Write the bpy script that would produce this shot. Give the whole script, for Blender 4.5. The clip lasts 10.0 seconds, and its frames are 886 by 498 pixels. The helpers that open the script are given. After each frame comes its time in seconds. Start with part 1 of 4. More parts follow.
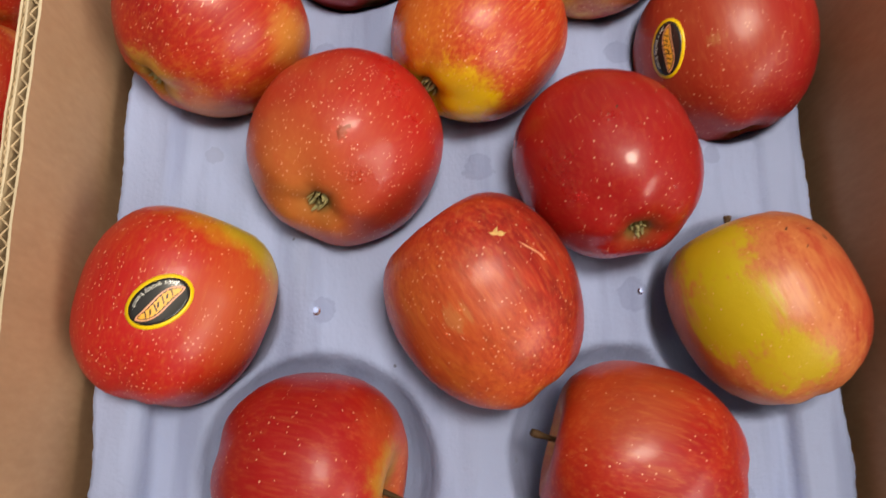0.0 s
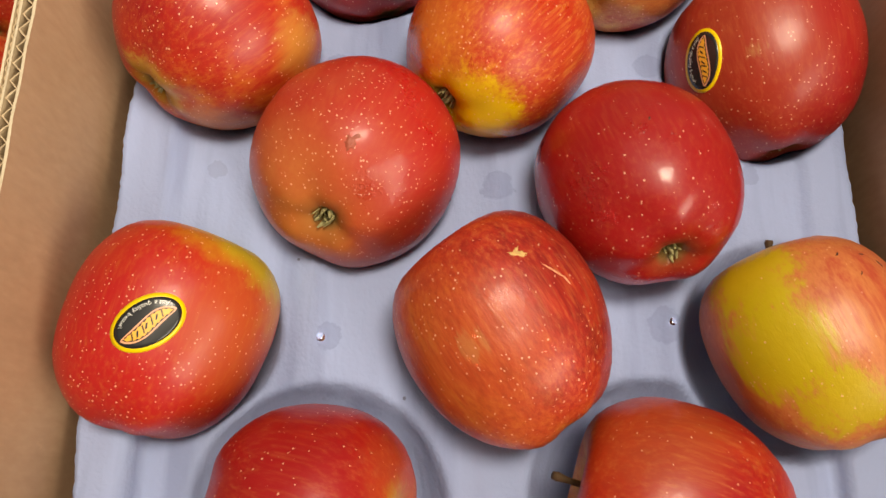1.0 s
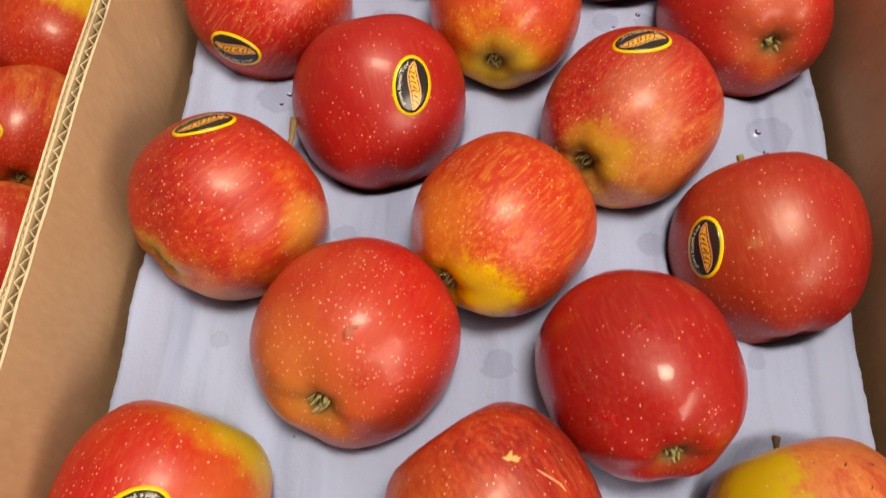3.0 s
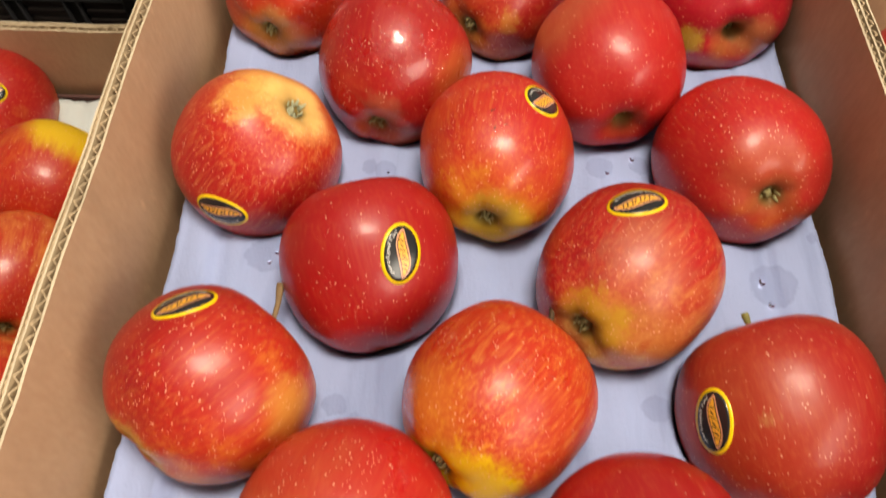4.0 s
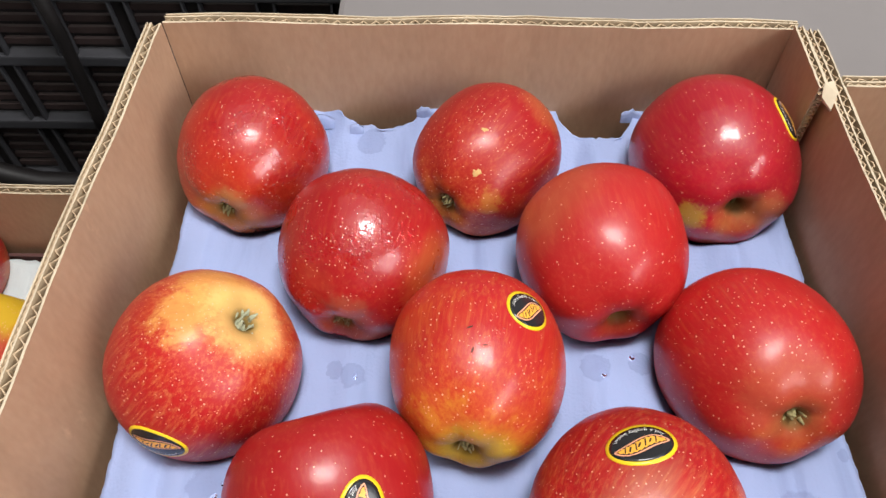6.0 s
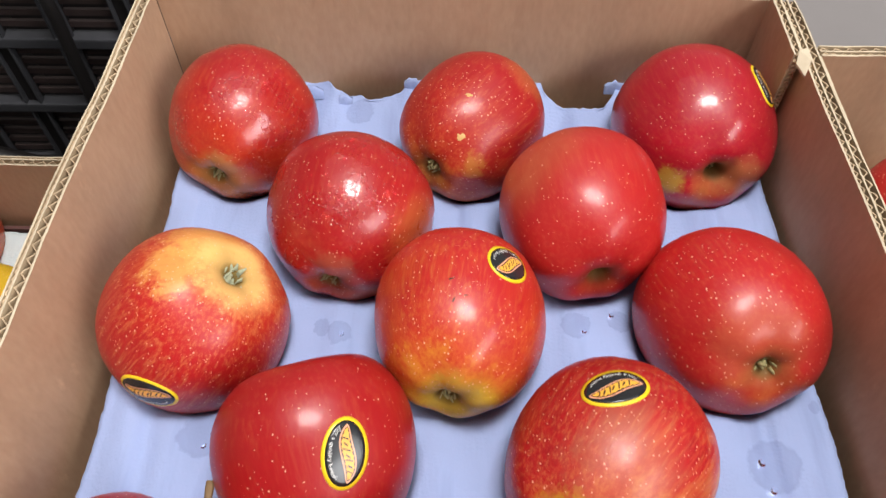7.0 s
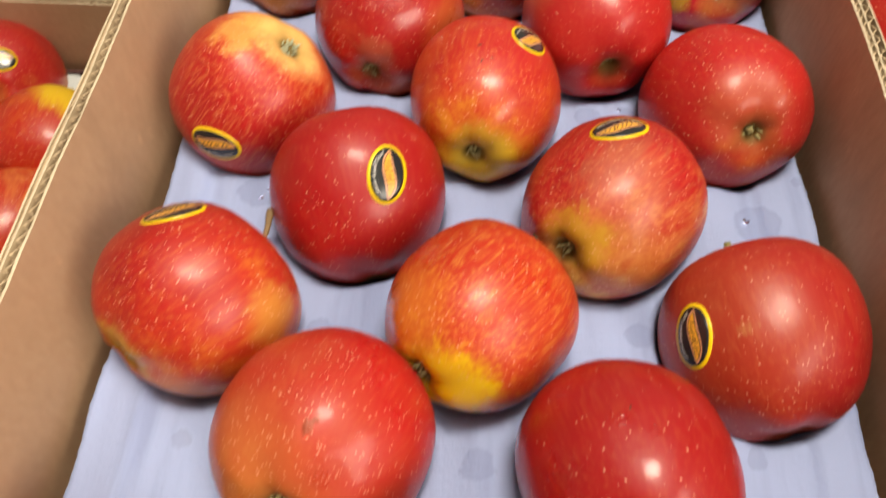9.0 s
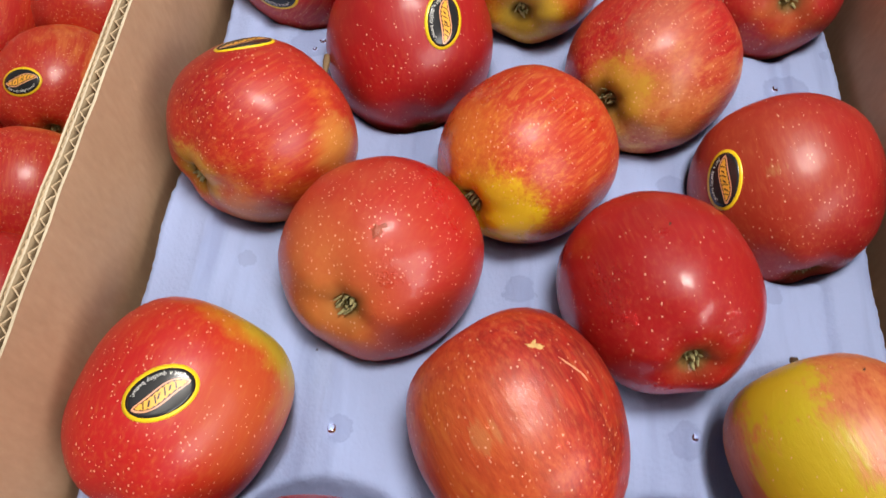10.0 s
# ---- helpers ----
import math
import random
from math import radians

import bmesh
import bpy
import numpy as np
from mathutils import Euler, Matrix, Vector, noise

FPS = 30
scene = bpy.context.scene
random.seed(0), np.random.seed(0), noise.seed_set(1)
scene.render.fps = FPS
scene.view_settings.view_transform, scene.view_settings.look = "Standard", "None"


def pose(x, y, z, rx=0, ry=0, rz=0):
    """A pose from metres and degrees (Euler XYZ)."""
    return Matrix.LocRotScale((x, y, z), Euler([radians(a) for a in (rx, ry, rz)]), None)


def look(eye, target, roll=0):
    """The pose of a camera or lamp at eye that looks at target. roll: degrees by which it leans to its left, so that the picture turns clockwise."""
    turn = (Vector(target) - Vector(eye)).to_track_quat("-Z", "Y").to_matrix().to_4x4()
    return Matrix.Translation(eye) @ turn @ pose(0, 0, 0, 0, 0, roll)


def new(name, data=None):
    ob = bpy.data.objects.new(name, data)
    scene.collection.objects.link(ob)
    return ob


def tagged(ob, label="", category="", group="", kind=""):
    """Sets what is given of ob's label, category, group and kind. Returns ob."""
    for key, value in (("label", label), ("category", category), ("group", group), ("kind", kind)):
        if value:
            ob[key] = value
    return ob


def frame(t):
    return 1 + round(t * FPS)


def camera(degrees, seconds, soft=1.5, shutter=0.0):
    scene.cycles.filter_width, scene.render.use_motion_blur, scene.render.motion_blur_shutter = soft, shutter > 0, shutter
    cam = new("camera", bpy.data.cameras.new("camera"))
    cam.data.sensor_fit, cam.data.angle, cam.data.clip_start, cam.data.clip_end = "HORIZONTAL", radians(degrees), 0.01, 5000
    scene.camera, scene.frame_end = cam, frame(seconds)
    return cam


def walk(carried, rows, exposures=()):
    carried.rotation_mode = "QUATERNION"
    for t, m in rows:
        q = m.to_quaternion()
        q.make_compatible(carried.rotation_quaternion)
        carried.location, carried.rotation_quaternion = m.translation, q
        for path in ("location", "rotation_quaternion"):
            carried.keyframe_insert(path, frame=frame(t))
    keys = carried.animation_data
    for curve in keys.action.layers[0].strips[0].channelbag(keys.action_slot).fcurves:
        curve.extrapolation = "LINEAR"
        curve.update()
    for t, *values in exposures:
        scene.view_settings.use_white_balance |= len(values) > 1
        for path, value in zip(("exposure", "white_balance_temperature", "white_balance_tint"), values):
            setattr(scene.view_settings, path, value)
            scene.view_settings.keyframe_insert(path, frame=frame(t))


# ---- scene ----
cam = camera(61.5, 10.0, soft=1.5, shutter=0.5)
PATH = [
    (0, (-0.0247, 0.0611, 0.2863), (-0.0089, 0.1351, -0.0040), 11.98),
    (0.5, (-0.0211, 0.0517, 0.2745), (-0.0165, 0.1258, -0.0161), 4.16),
    (1, (-0.0225, 0.0627, 0.2647), (-0.0143, 0.1497, -0.0223), 6.42),
    (1.5, (-0.0227, 0.0562, 0.2599), (-0.0152, 0.1466, -0.0261), 6.89),
    (2, (-0.0166, 0.0627, 0.2699), (-0.0151, 0.1629, -0.0128), 3.66),
    (2.2, (-0.0164, 0.0688, 0.2751), (-0.0202, 0.1766, -0.0048), 1.23),
    (3.3, (-0.0152, 0.0981, 0.2746), (-0.0167, 0.2271, 0.0038), 2.27),
    (3.5, (-0.0145, 0.1030, 0.2754), (-0.0186, 0.2377, 0.0074), 1.46),
    (4, (-0.0122, 0.1291, 0.2800), (-0.0176, 0.2790, 0.0202), -0.05),
    (4.5, (-0.0146, 0.1431, 0.2814), (-0.0238, 0.3043, 0.0286), -1.31),
    (5, (-0.0088, 0.1695, 0.2807), (-0.0127, 0.3434, 0.0362), 0.10),
    (5.2, (-0.0077, 0.1803, 0.2798), (-0.0126, 0.3545, 0.0356), -0.21),
    (6.3, (-0.0035, 0.1977, 0.2704), (-0.0089, 0.3729, 0.0269), -0.68),
    (6.5, (-0.0028, 0.1948, 0.2672), (-0.0079, 0.3684, 0.0225), -0.35),
    (7, (0.0009, 0.1798, 0.2730), (-0.0031, 0.3542, 0.0290), -0.19),
    (7.5, (0.0002, 0.1660, 0.2748), (-0.0038, 0.3403, 0.0307), -0.67),
    (8, (0.0037, 0.1522, 0.2746), (-0.0036, 0.3250, 0.0294), -1.60),
    (8.5, (0.0025, 0.1259, 0.2694), (-0.0030, 0.2965, 0.0227), -0.71),
    (9, (-0.0012, 0.0886, 0.2610), (-0.0110, 0.2523, 0.0098), -0.52),
    (9.5, (-0.0177, 0.0606, 0.2615), (-0.0259, 0.2063, -0.0006), 2.65),
    (10, (-0.0195, 0.0460, 0.2605), (-0.0253, 0.1862, -0.0047), 2.64),
]
EXPOSURES = [
    (0.0, -0.46, 8000, 9),
    (0.5, -0.45, 7700, 9),
    (1.0, -0.34, 8700, 9),
    (2.0, -0.22, 9400, 9),
    (3.5, -0.18, 9300, 9),
    (4.5, -0.10, 6900, 10),
    (5.2, -0.06, 6500, 10),
    (8.0, -0.06, 6550, 10),
    (9.0, -0.07, 8200, 9),
    (9.5, -0.15, 8200, 9),
    (10.0, -0.20, 6900, 10),
]
walk(cam, [(t, look(eye, target, roll)) for t, eye, target, roll in PATH], EXPOSURES)

# ---- light ----
world = bpy.data.worlds.new("shop_air")
scene.world = world
world.use_nodes = True
world.node_tree.nodes["Background"].inputs[0].default_value = (0.80, 0.88, 1.0, 1)
world.node_tree.nodes["Background"].inputs[1].default_value = 0.28


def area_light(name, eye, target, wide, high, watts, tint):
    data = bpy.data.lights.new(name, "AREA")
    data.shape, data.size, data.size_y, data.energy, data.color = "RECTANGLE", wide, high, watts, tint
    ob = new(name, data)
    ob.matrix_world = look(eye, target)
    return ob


# a bright panel over the stall, daylight in the open shop front to the south-east
area_light("ceiling_panel_light", (0.20, 0.29, 1.75), (0.16, 0.29, 0), 0.36, 0.56, 33.0, (1.0, 0.98, 0.96))
# unseen wide fill lamp, added to soften the shade under the apples
area_light("ceiling_fill_light", (0.10, 0.50, 2.55), (0.10, 0.50, 0), 3.4, 3.0, 22.0, (0.98, 0.99, 1.0))
area_light("shop_front_daylight", (2.10, -1.40, 1.45), (0.0, 0.30, 0.0), 2.0, 1.5, 100.0, (0.97, 0.98, 1.0))


# ---- materials ----
def mat(name):
    m = bpy.data.materials.new(name)
    m.use_nodes = True
    return m, m.node_tree.nodes, m.node_tree.links, m.node_tree.nodes["Principled BSDF"]


def put(nodes, kind, **values):
    n = nodes.new(kind)
    for k, v in values.items():
        n.inputs[k.replace("_", " ")].default_value = v
    return n


def ramp(nodes, stops, smooth=False):
    n = nodes.new("ShaderNodeValToRGB")
    el = n.color_ramp.elements
    n.color_ramp.interpolation = "EASE" if smooth else "LINEAR"
    while len(el) < len(stops):
        el.new(0.5)
    for e, (p, c) in zip(el, stops):
        e.position = p
        e.color = (*c, 1) if len(c) == 3 else c
    return n


def grey(v):
    return (v, v, v)


def maths(nodes, links, op, a, b=None):
    n = nodes.new("ShaderNodeMath")
    n.operation = op
    for i, v in enumerate((a, b)):
        if v is None:
            continue
        if isinstance(v, (int, float)):
            n.inputs[i].default_value = v
        else:
            links.new(v, n.inputs[i])
    return n.outputs[0]


def mixed(nodes, links, fac, a, b, blend="MIX"):
    n = nodes.new("ShaderNodeMix")
    n.data_type, n.blend_type = "RGBA", blend
    for i, v in ((0, fac), (6, a), (7, b)):
        if isinstance(v, (int, float)):
            n.inputs[i].default_value = v
        elif isinstance(v, tuple):
            n.inputs[i].default_value = (*v, 1)
        else:
            links.new(v, n.inputs[i])
    return n.outputs[2]


def scaled(nodes, links, vec, s):
    n = nodes.new("ShaderNodeVectorMath")
    n.operation = "MULTIPLY"
    links.new(vec, n.inputs[0])
    n.inputs[1].default_value = s
    return n.outputs[0]


def cardboard(name, base, dark, stain=0.35):
    m, nodes, links, bsdf = mat(name)
    co = nodes.new("ShaderNodeTexCoord").outputs["Object"]
    fine = put(nodes, "ShaderNodeTexNoise", Scale=420.0, Detail=4.0)
    links.new(scaled(nodes, links, co, (1, 1, 0.35)), fine.inputs[0])
    big = put(nodes, "ShaderNodeTexNoise", Scale=13.0, Detail=5.0, Roughness=0.6)
    links.new(co, big.inputs[0])
    patch = ramp(nodes, [(0.38, grey(0)), (0.68, grey(1))], True)
    links.new(big.outputs[0], patch.inputs[0])
    c = mixed(nodes, links, maths(nodes, links, "MULTIPLY", patch.outputs[0], stain), base, dark)
    c = mixed(nodes, links, 0.22, c, fine.outputs[0], "SOFT_LIGHT")
    scuff = put(nodes, "ShaderNodeTexNoise", Scale=60.0, Detail=6.0, Roughness=0.7)
    links.new(scaled(nodes, links, co, (1, 1, 0.5)), scuff.inputs[0])
    sr = ramp(nodes, [(0.64, grey(0)), (0.74, grey(0.35))])
    links.new(scuff.outputs[0], sr.inputs[0])
    c = mixed(nodes, links, sr.outputs[0], c, tuple(min(1, v * 1.5) for v in base))
    # long upright smears of dirt and damp
    smear = put(nodes, "ShaderNodeTexNoise", Scale=24.0, Detail=5.0, Roughness=0.6)
    links.new(scaled(nodes, links, co, (1, 1, 0.30)), smear.inputs[0])
    sm = ramp(nodes, [(0.52, grey(0)), (0.80, grey(0.30))], True)
    links.new(smear.outputs[0], sm.inputs[0])
    c = mixed(nodes, links, sm.outputs[0], c, tuple(v * 0.8 for v in dark))
    links.new(c, bsdf.inputs["Base Color"])
    bsdf.inputs["Roughness"].default_value = 0.72
    bsdf.inputs["Specular IOR Level"].default_value = 0.3
    wave = put(nodes, "ShaderNodeTexNoise", Scale=26.0, Detail=3.0)
    links.new(scaled(nodes, links, co, (1, 1, 0.25)), wave.inputs[0])
    h = maths(nodes, links, "ADD", maths(nodes, links, "MULTIPLY", wave.outputs[0], 1.0), maths(nodes, links, "MULTIPLY", fine.outputs[0], 0.12))
    bump = put(nodes, "ShaderNodeBump", Strength=0.35, Distance=0.0016)
    links.new(h, bump.inputs["Height"])
    links.new(bump.outputs[0], bsdf.inputs["Normal"])
    return m


BROWN = cardboard("brown_liner", (0.49, 0.308, 0.192), (0.34, 0.205, 0.125))
CREAM = cardboard("cut_board_edge", (0.60, 0.50, 0.36), (0.42, 0.33, 0.22), 0.5)
FLUTE = cardboard("flute_paper", (0.56, 0.42, 0.27), (0.34, 0.23, 0.14), 0.6)
WHITE_LINER = cardboard("white_outer_liner", (0.76, 0.73, 0.68), (0.60, 0.56, 0.50), 0.4)


def pulp(name, base, wet, stains=()):
    m, nodes, links, bsdf = mat(name)
    co = nodes.new("ShaderNodeTexCoord").outputs["Object"]
    grain = put(nodes, "ShaderNodeTexNoise", Scale=700.0, Detail=3.0)
    links.new(co, grain.inputs[0])
    cloud = put(nodes, "ShaderNodeTexNoise", Scale=22.0, Detail=6.0, Roughness=0.62)
    links.new(co, cloud.inputs[0])
    streak = put(nodes, "ShaderNodeTexNoise", Scale=60.0, Detail=4.0)
    links.new(scaled(nodes, links, co, (1, 0.12, 1)), streak.inputs[0])
    c = mixed(nodes, links, maths(nodes, links, "MULTIPLY", cloud.outputs[0], 0.55), base, tuple(v * 0.80 for v in base))
    s = ramp(nodes, [(0.52, grey(0)), (0.66, grey(0.5))])
    links.new(streak.outputs[0], s.inputs[0])
    c = mixed(nodes, links, s.outputs[0], c, wet)
    # wet spots left by drops: round, some run together
    spot = put(nodes, "ShaderNodeTexVoronoi", Scale=44.0, Randomness=1.0)
    warp = put(nodes, "ShaderNodeTexNoise", Scale=150.0, Detail=6.0, Roughness=0.7)
    links.new(co, warp.inputs[0])
    wv = nodes.new("ShaderNodeVectorMath")
    wv.operation = "MULTIPLY_ADD"
    links.new(warp.outputs[1], wv.inputs[0])
    wv.inputs[1].default_value = (0.008, 0.008, 0.0)
    links.new(co, wv.inputs[2])
    links.new(wv.outputs[0], spot.inputs["Vector"])
    sep = nodes.new("ShaderNodeSeparateColor")
    links.new(spot.outputs["Color"], sep.inputs[0])
    size = maths(nodes, links, "MULTIPLY", maths(nodes, links, "GREATER_THAN", sep.outputs[0], 0.70), maths(nodes, links, "MULTIPLY", sep.outputs[1], 0.24))
    wetmask = maths(nodes, links, "LESS_THAN", spot.outputs["Distance"], size)
    fac = maths(nodes, links, "MULTIPLY", wetmask, 0.42)
    c = mixed(nodes, links, fac, c, wet)
    for sx, sy, sr in stains:
        far = nodes.new("ShaderNodeVectorMath")
        far.operation = "DISTANCE"
        flatv = scaled(nodes, links, wv.outputs[0], (1, 1, 0))
        links.new(flatv, far.inputs[0])
        far.inputs[1].default_value = (sx + 0.004, sy + 0.004, 0)
        edge = ramp(nodes, [(0.0, grey(0.50)), (0.70, grey(0.45)), (0.88, grey(0.55)), (1.0, grey(0))])
        links.new(maths(nodes, links, "DIVIDE", far.outputs["Value"], sr), edge.inputs[0])
        c = mixed(nodes, links, maths(nodes, links, "MULTIPLY", edge.outputs[0], 0.85), c, wet)
    speck = put(nodes, "ShaderNodeTexVoronoi", Scale=75.0)
    links.new(co, speck.inputs["Vector"])
    sp2 = nodes.new("ShaderNodeSeparateColor")
    links.new(speck.outputs["Color"], sp2.inputs[0])
    dot = maths(nodes, links, "LESS_THAN", speck.outputs["Distance"], maths(nodes, links, "MULTIPLY", maths(nodes, links, "GREATER_THAN", sp2.outputs[0], 0.86), 0.05))
    c = mixed(nodes, links, maths(nodes, links, "MULTIPLY", dot, 0.7), c, (0.10, 0.10, 0.14))
    links.new(c, bsdf.inputs["Base Color"])
    r = maths(nodes, links, "SUBTRACT", 0.82, maths(nodes, links, "MULTIPLY", wetmask, 0.35))
    links.new(r, bsdf.inputs["Roughness"])
    bsdf.inputs["Specular IOR Level"].default_value = 0.3
    h = maths(nodes, links, "ADD", maths(nodes, links, "MULTIPLY", cloud.outputs[0], 1.0), maths(nodes, links, "MULTIPLY", grain.outputs[0], 0.14))
    h = maths(nodes, links, "ADD", h, maths(nodes, links, "MULTIPLY", streak.outputs[0], 0.8))
    bump = put(nodes, "ShaderNodeBump", Strength=0.65, Distance=0.0024)
    links.new(h, bump.inputs["Height"])
    links.new(bump.outputs[0], bsdf.inputs["Normal"])
    return m


STAINS = [(-0.094, 0.285, 0.0090), (-0.048, 0.461, 0.0075), (0.053, 0.337, 0.0065), (-0.046, 0.331, 0.0055), (0.143, 0.302, 0.0022), (0.122, 0.278, 0.0105), (0.072, 0.340, 0.0055), (-0.055, 0.110, 0.0050), (0.067, 0.116, 0.0070), (0.005, 0.168, 0.0060), (0.067, 0.222, 0.0060), (-0.058, 0.220, 0.0050)]
TRAY_BLUE = pulp("lavender_paper_pulp", (0.350, 0.430, 0.690), (0.20, 0.25, 0.44), STAINS)
WATER, _n, _l, _b = mat("water")
_b.inputs["Base Color"].default_value = (0.95, 0.97, 1.0, 1)
_b.inputs["Roughness"].default_value, _b.inputs["IOR"].default_value, _b.inputs["Transmission Weight"].default_value = 0.03, 1.33, 1.0
TRAY_PALE = pulp("pale_paper_pulp", (0.62, 0.68, 0.68), (0.45, 0.50, 0.52))


def apple_skin(name, red, ground, cover, streaks, blush, seed, deep, dots=1.0, wet=0.0, calyx_tone=0.5, stem_tone=0.6, bias=0.34, patches=(), gloss=0.35):
    """Apple peel. local z runs from stem (-) to calyx (+). cover: how much of the ground colour is hidden; blush: the side that is reddest."""
    m, nodes, links, bsdf = mat(name)
    co = nodes.new("ShaderNodeTexCoord").outputs["Object"]
    rad = nodes.new("ShaderNodeVectorMath")
    rad.operation = "NORMALIZE"
    links.new(co, rad.inputs[0])
    xyz = nodes.new("ShaderNodeSeparateXYZ")
    links.new(rad.outputs[0], xyz.inputs[0])
    # streaks run from pole to pole: noise squeezed along the axis
    flat = scaled(nodes, links, rad.outputs[0], (1, 1, 0.16))
    shift = nodes.new("ShaderNodeVectorMath")
    shift.operation = "ADD"
    links.new(flat, shift.inputs[0])
    shift.inputs[1].default_value = (seed * 3.1, seed * 1.7, seed * 0.9)
    band = put(nodes, "ShaderNodeTexNoise", Scale=7.0, Detail=8.0, Roughness=0.66, Distortion=0.35)
    links.new(shift.outputs[0], band.inputs[0])
    hair = put(nodes, "ShaderNodeTexNoise", Scale=30.0, Detail=5.0, Roughness=0.7, Distortion=0.4)
    links.new(shift.outputs[0], hair.inputs[0])
    sh2 = nodes.new("ShaderNodeVectorMath")
    sh2.operation = "ADD"
    links.new(rad.outputs[0], sh2.inputs[0])
    sh2.inputs[1].default_value = (seed * 1.3, seed * 2.3, seed)
    cloud = put(nodes, "ShaderNodeTexNoise", Scale=1.6, Detail=5.0, Roughness=0.55)
    links.new(sh2.outputs[0], cloud.inputs[0])
    dotp = nodes.new("ShaderNodeVectorMath")
    dotp.operation = "DOT_PRODUCT"
    links.new(rad.outputs[0], dotp.inputs[0])
    dotp.inputs[1].default_value = Vector(blush).normalized()
    side = dotp.outputs["Value"]
    polar = ramp(nodes, [(0.0, grey(stem_tone)), (0.10, grey(stem_tone * 0.3)), (0.25, grey(0)), (0.80, grey(0)), (0.91, grey(calyx_tone * 0.35)), (1.0, grey(calyx_tone))], True)
    links.new(maths(nodes, links, "ADD", maths(nodes, links, "MULTIPLY", xyz.outputs[2], 0.5), 0.5), polar.inputs[0])
    v = maths(nodes, links, "ADD", maths(nodes, links, "MULTIPLY", side, bias), cover)
    v = maths(nodes, links, "ADD", v, maths(nodes, links, "MULTIPLY", maths(nodes, links, "SUBTRACT", cloud.outputs[0], 0.5), 0.9))
    v = maths(nodes, links, "ADD", v, maths(nodes, links, "MULTIPLY", maths(nodes, links, "SUBTRACT", band.outputs[0], 0.5), 1.35 * streaks))
    v = maths(nodes, links, "ADD", v, maths(nodes, links, "MULTIPLY", maths(nodes, links, "SUBTRACT", hair.outputs[0], 0.5), 0.40 * streaks))
    v = maths(nodes, links, "SUBTRACT", v, maths(nodes, links, "MULTIPLY", polar.outputs[0], 0.8))
    middle = tuple(0.5 * a + 0.5 * b for a, b in zip(red, ground))
    middle = (middle[0], middle[1] * 0.78, middle[2] * 0.85)
    colour = ramp(nodes, [(0.02, ground), (0.30, middle), (0.58, red), (1.0, deep)])
    links.new(v, colour.inputs[0])
    c = colour.outputs[0]
    dash = put(nodes, "ShaderNodeTexNoise", Scale=24.0, Detail=8.0, Roughness=0.70, Distortion=0.15)
    long_way = nodes.new("ShaderNodeVectorMath")
    long_way.operation = "MULTIPLY_ADD"
    links.new(rad.outputs[0], long_way.inputs[0])
    long_way.inputs[1].default_value = (1, 1, 0.07)
    long_way.inputs[2].default_value = (seed * 2.1, seed * 0.7, seed * 1.9)
    links.new(long_way.outputs[0], dash.inputs[0])
    dr = ramp(nodes, [(0.44, grey(0)), (0.76, grey(1))], True)
    links.new(dash.outputs[0], dr.inputs[0])
    c = mixed(nodes, links, maths(nodes, links, "MULTIPLY", dr.outputs[0], 0.06 + 0.34 * streaks), c, tuple(0.55 * a + 0.45 * b for a, b in zip((0.80, 0.26, 0.10), ground)))
    dk = ramp(nodes, [(0.34, grey(1)), (0.50, grey(0))], True)
    links.new(dash.outputs[0], dk.inputs[0])
    c = mixed(nodes, links, maths(nodes, links, "MULTIPLY", dk.outputs[0], 0.05 + 0.42 * streaks), c, deep)
    # areas of another colour: direction, solid and faded angle in degrees, strength, colour; their borders follow the streaks
    fray = maths(nodes, links, "ADD", maths(nodes, links, "MULTIPLY", maths(nodes, links, "SUBTRACT", band.outputs[0], 0.5), 0.18 + 0.22 * streaks), maths(nodes, links, "MULTIPLY", maths(nodes, links, "SUBTRACT", hair.outputs[0], 0.5), 0.05 + 0.08 * streaks))
    for way, solid, faded, strength, tint in patches:
        near = nodes.new("ShaderNodeVectorMath")
        near.operation = "DOT_PRODUCT"
        links.new(rad.outputs[0], near.inputs[0])
        near.inputs[1].default_value = Vector(way).normalized()
        span = nodes.new("ShaderNodeMapRange")
        span.interpolation_type = "SMOOTHSTEP"
        links.new(maths(nodes, links, "ADD", near.outputs["Value"], maths(nodes, links, "MULTIPLY", fray, min(1.0, faded / 40))), span.inputs["Value"])
        span.inputs["From Min"].default_value, span.inputs["From Max"].default_value = math.cos(math.radians(faded)), math.cos(math.radians(solid))
        span.inputs["To Max"].default_value = strength
        c = mixed(nodes, links, span.outputs[0], c, tint)
    # lenticels: pale specks, thicker towards the calyx
    cell = put(nodes, "ShaderNodeTexVoronoi", Scale=620.0, Randomness=1.0)
    links.new(co, cell.inputs["Vector"])
    sep = nodes.new("ShaderNodeSeparateColor")
    links.new(cell.outputs["Color"], sep.inputs[0])
    keep = maths(nodes, links, "GREATER_THAN", maths(nodes, links, "ADD", sep.outputs[0], maths(nodes, links, "MULTIPLY", xyz.outputs[2], 0.22)), 0.80 - 0.55 * dots)
    size = maths(nodes, links, "MULTIPLY", keep, maths(nodes, links, "ADD", 0.080, maths(nodes, links, "MULTIPLY", sep.outputs[1], 0.142)))
    speck = maths(nodes, links, "LESS_THAN", cell.outputs["Distance"], size)
    c = mixed(nodes, links, maths(nodes, links, "MULTIPLY", speck, 0.62), c, (0.92, 0.50, 0.33))
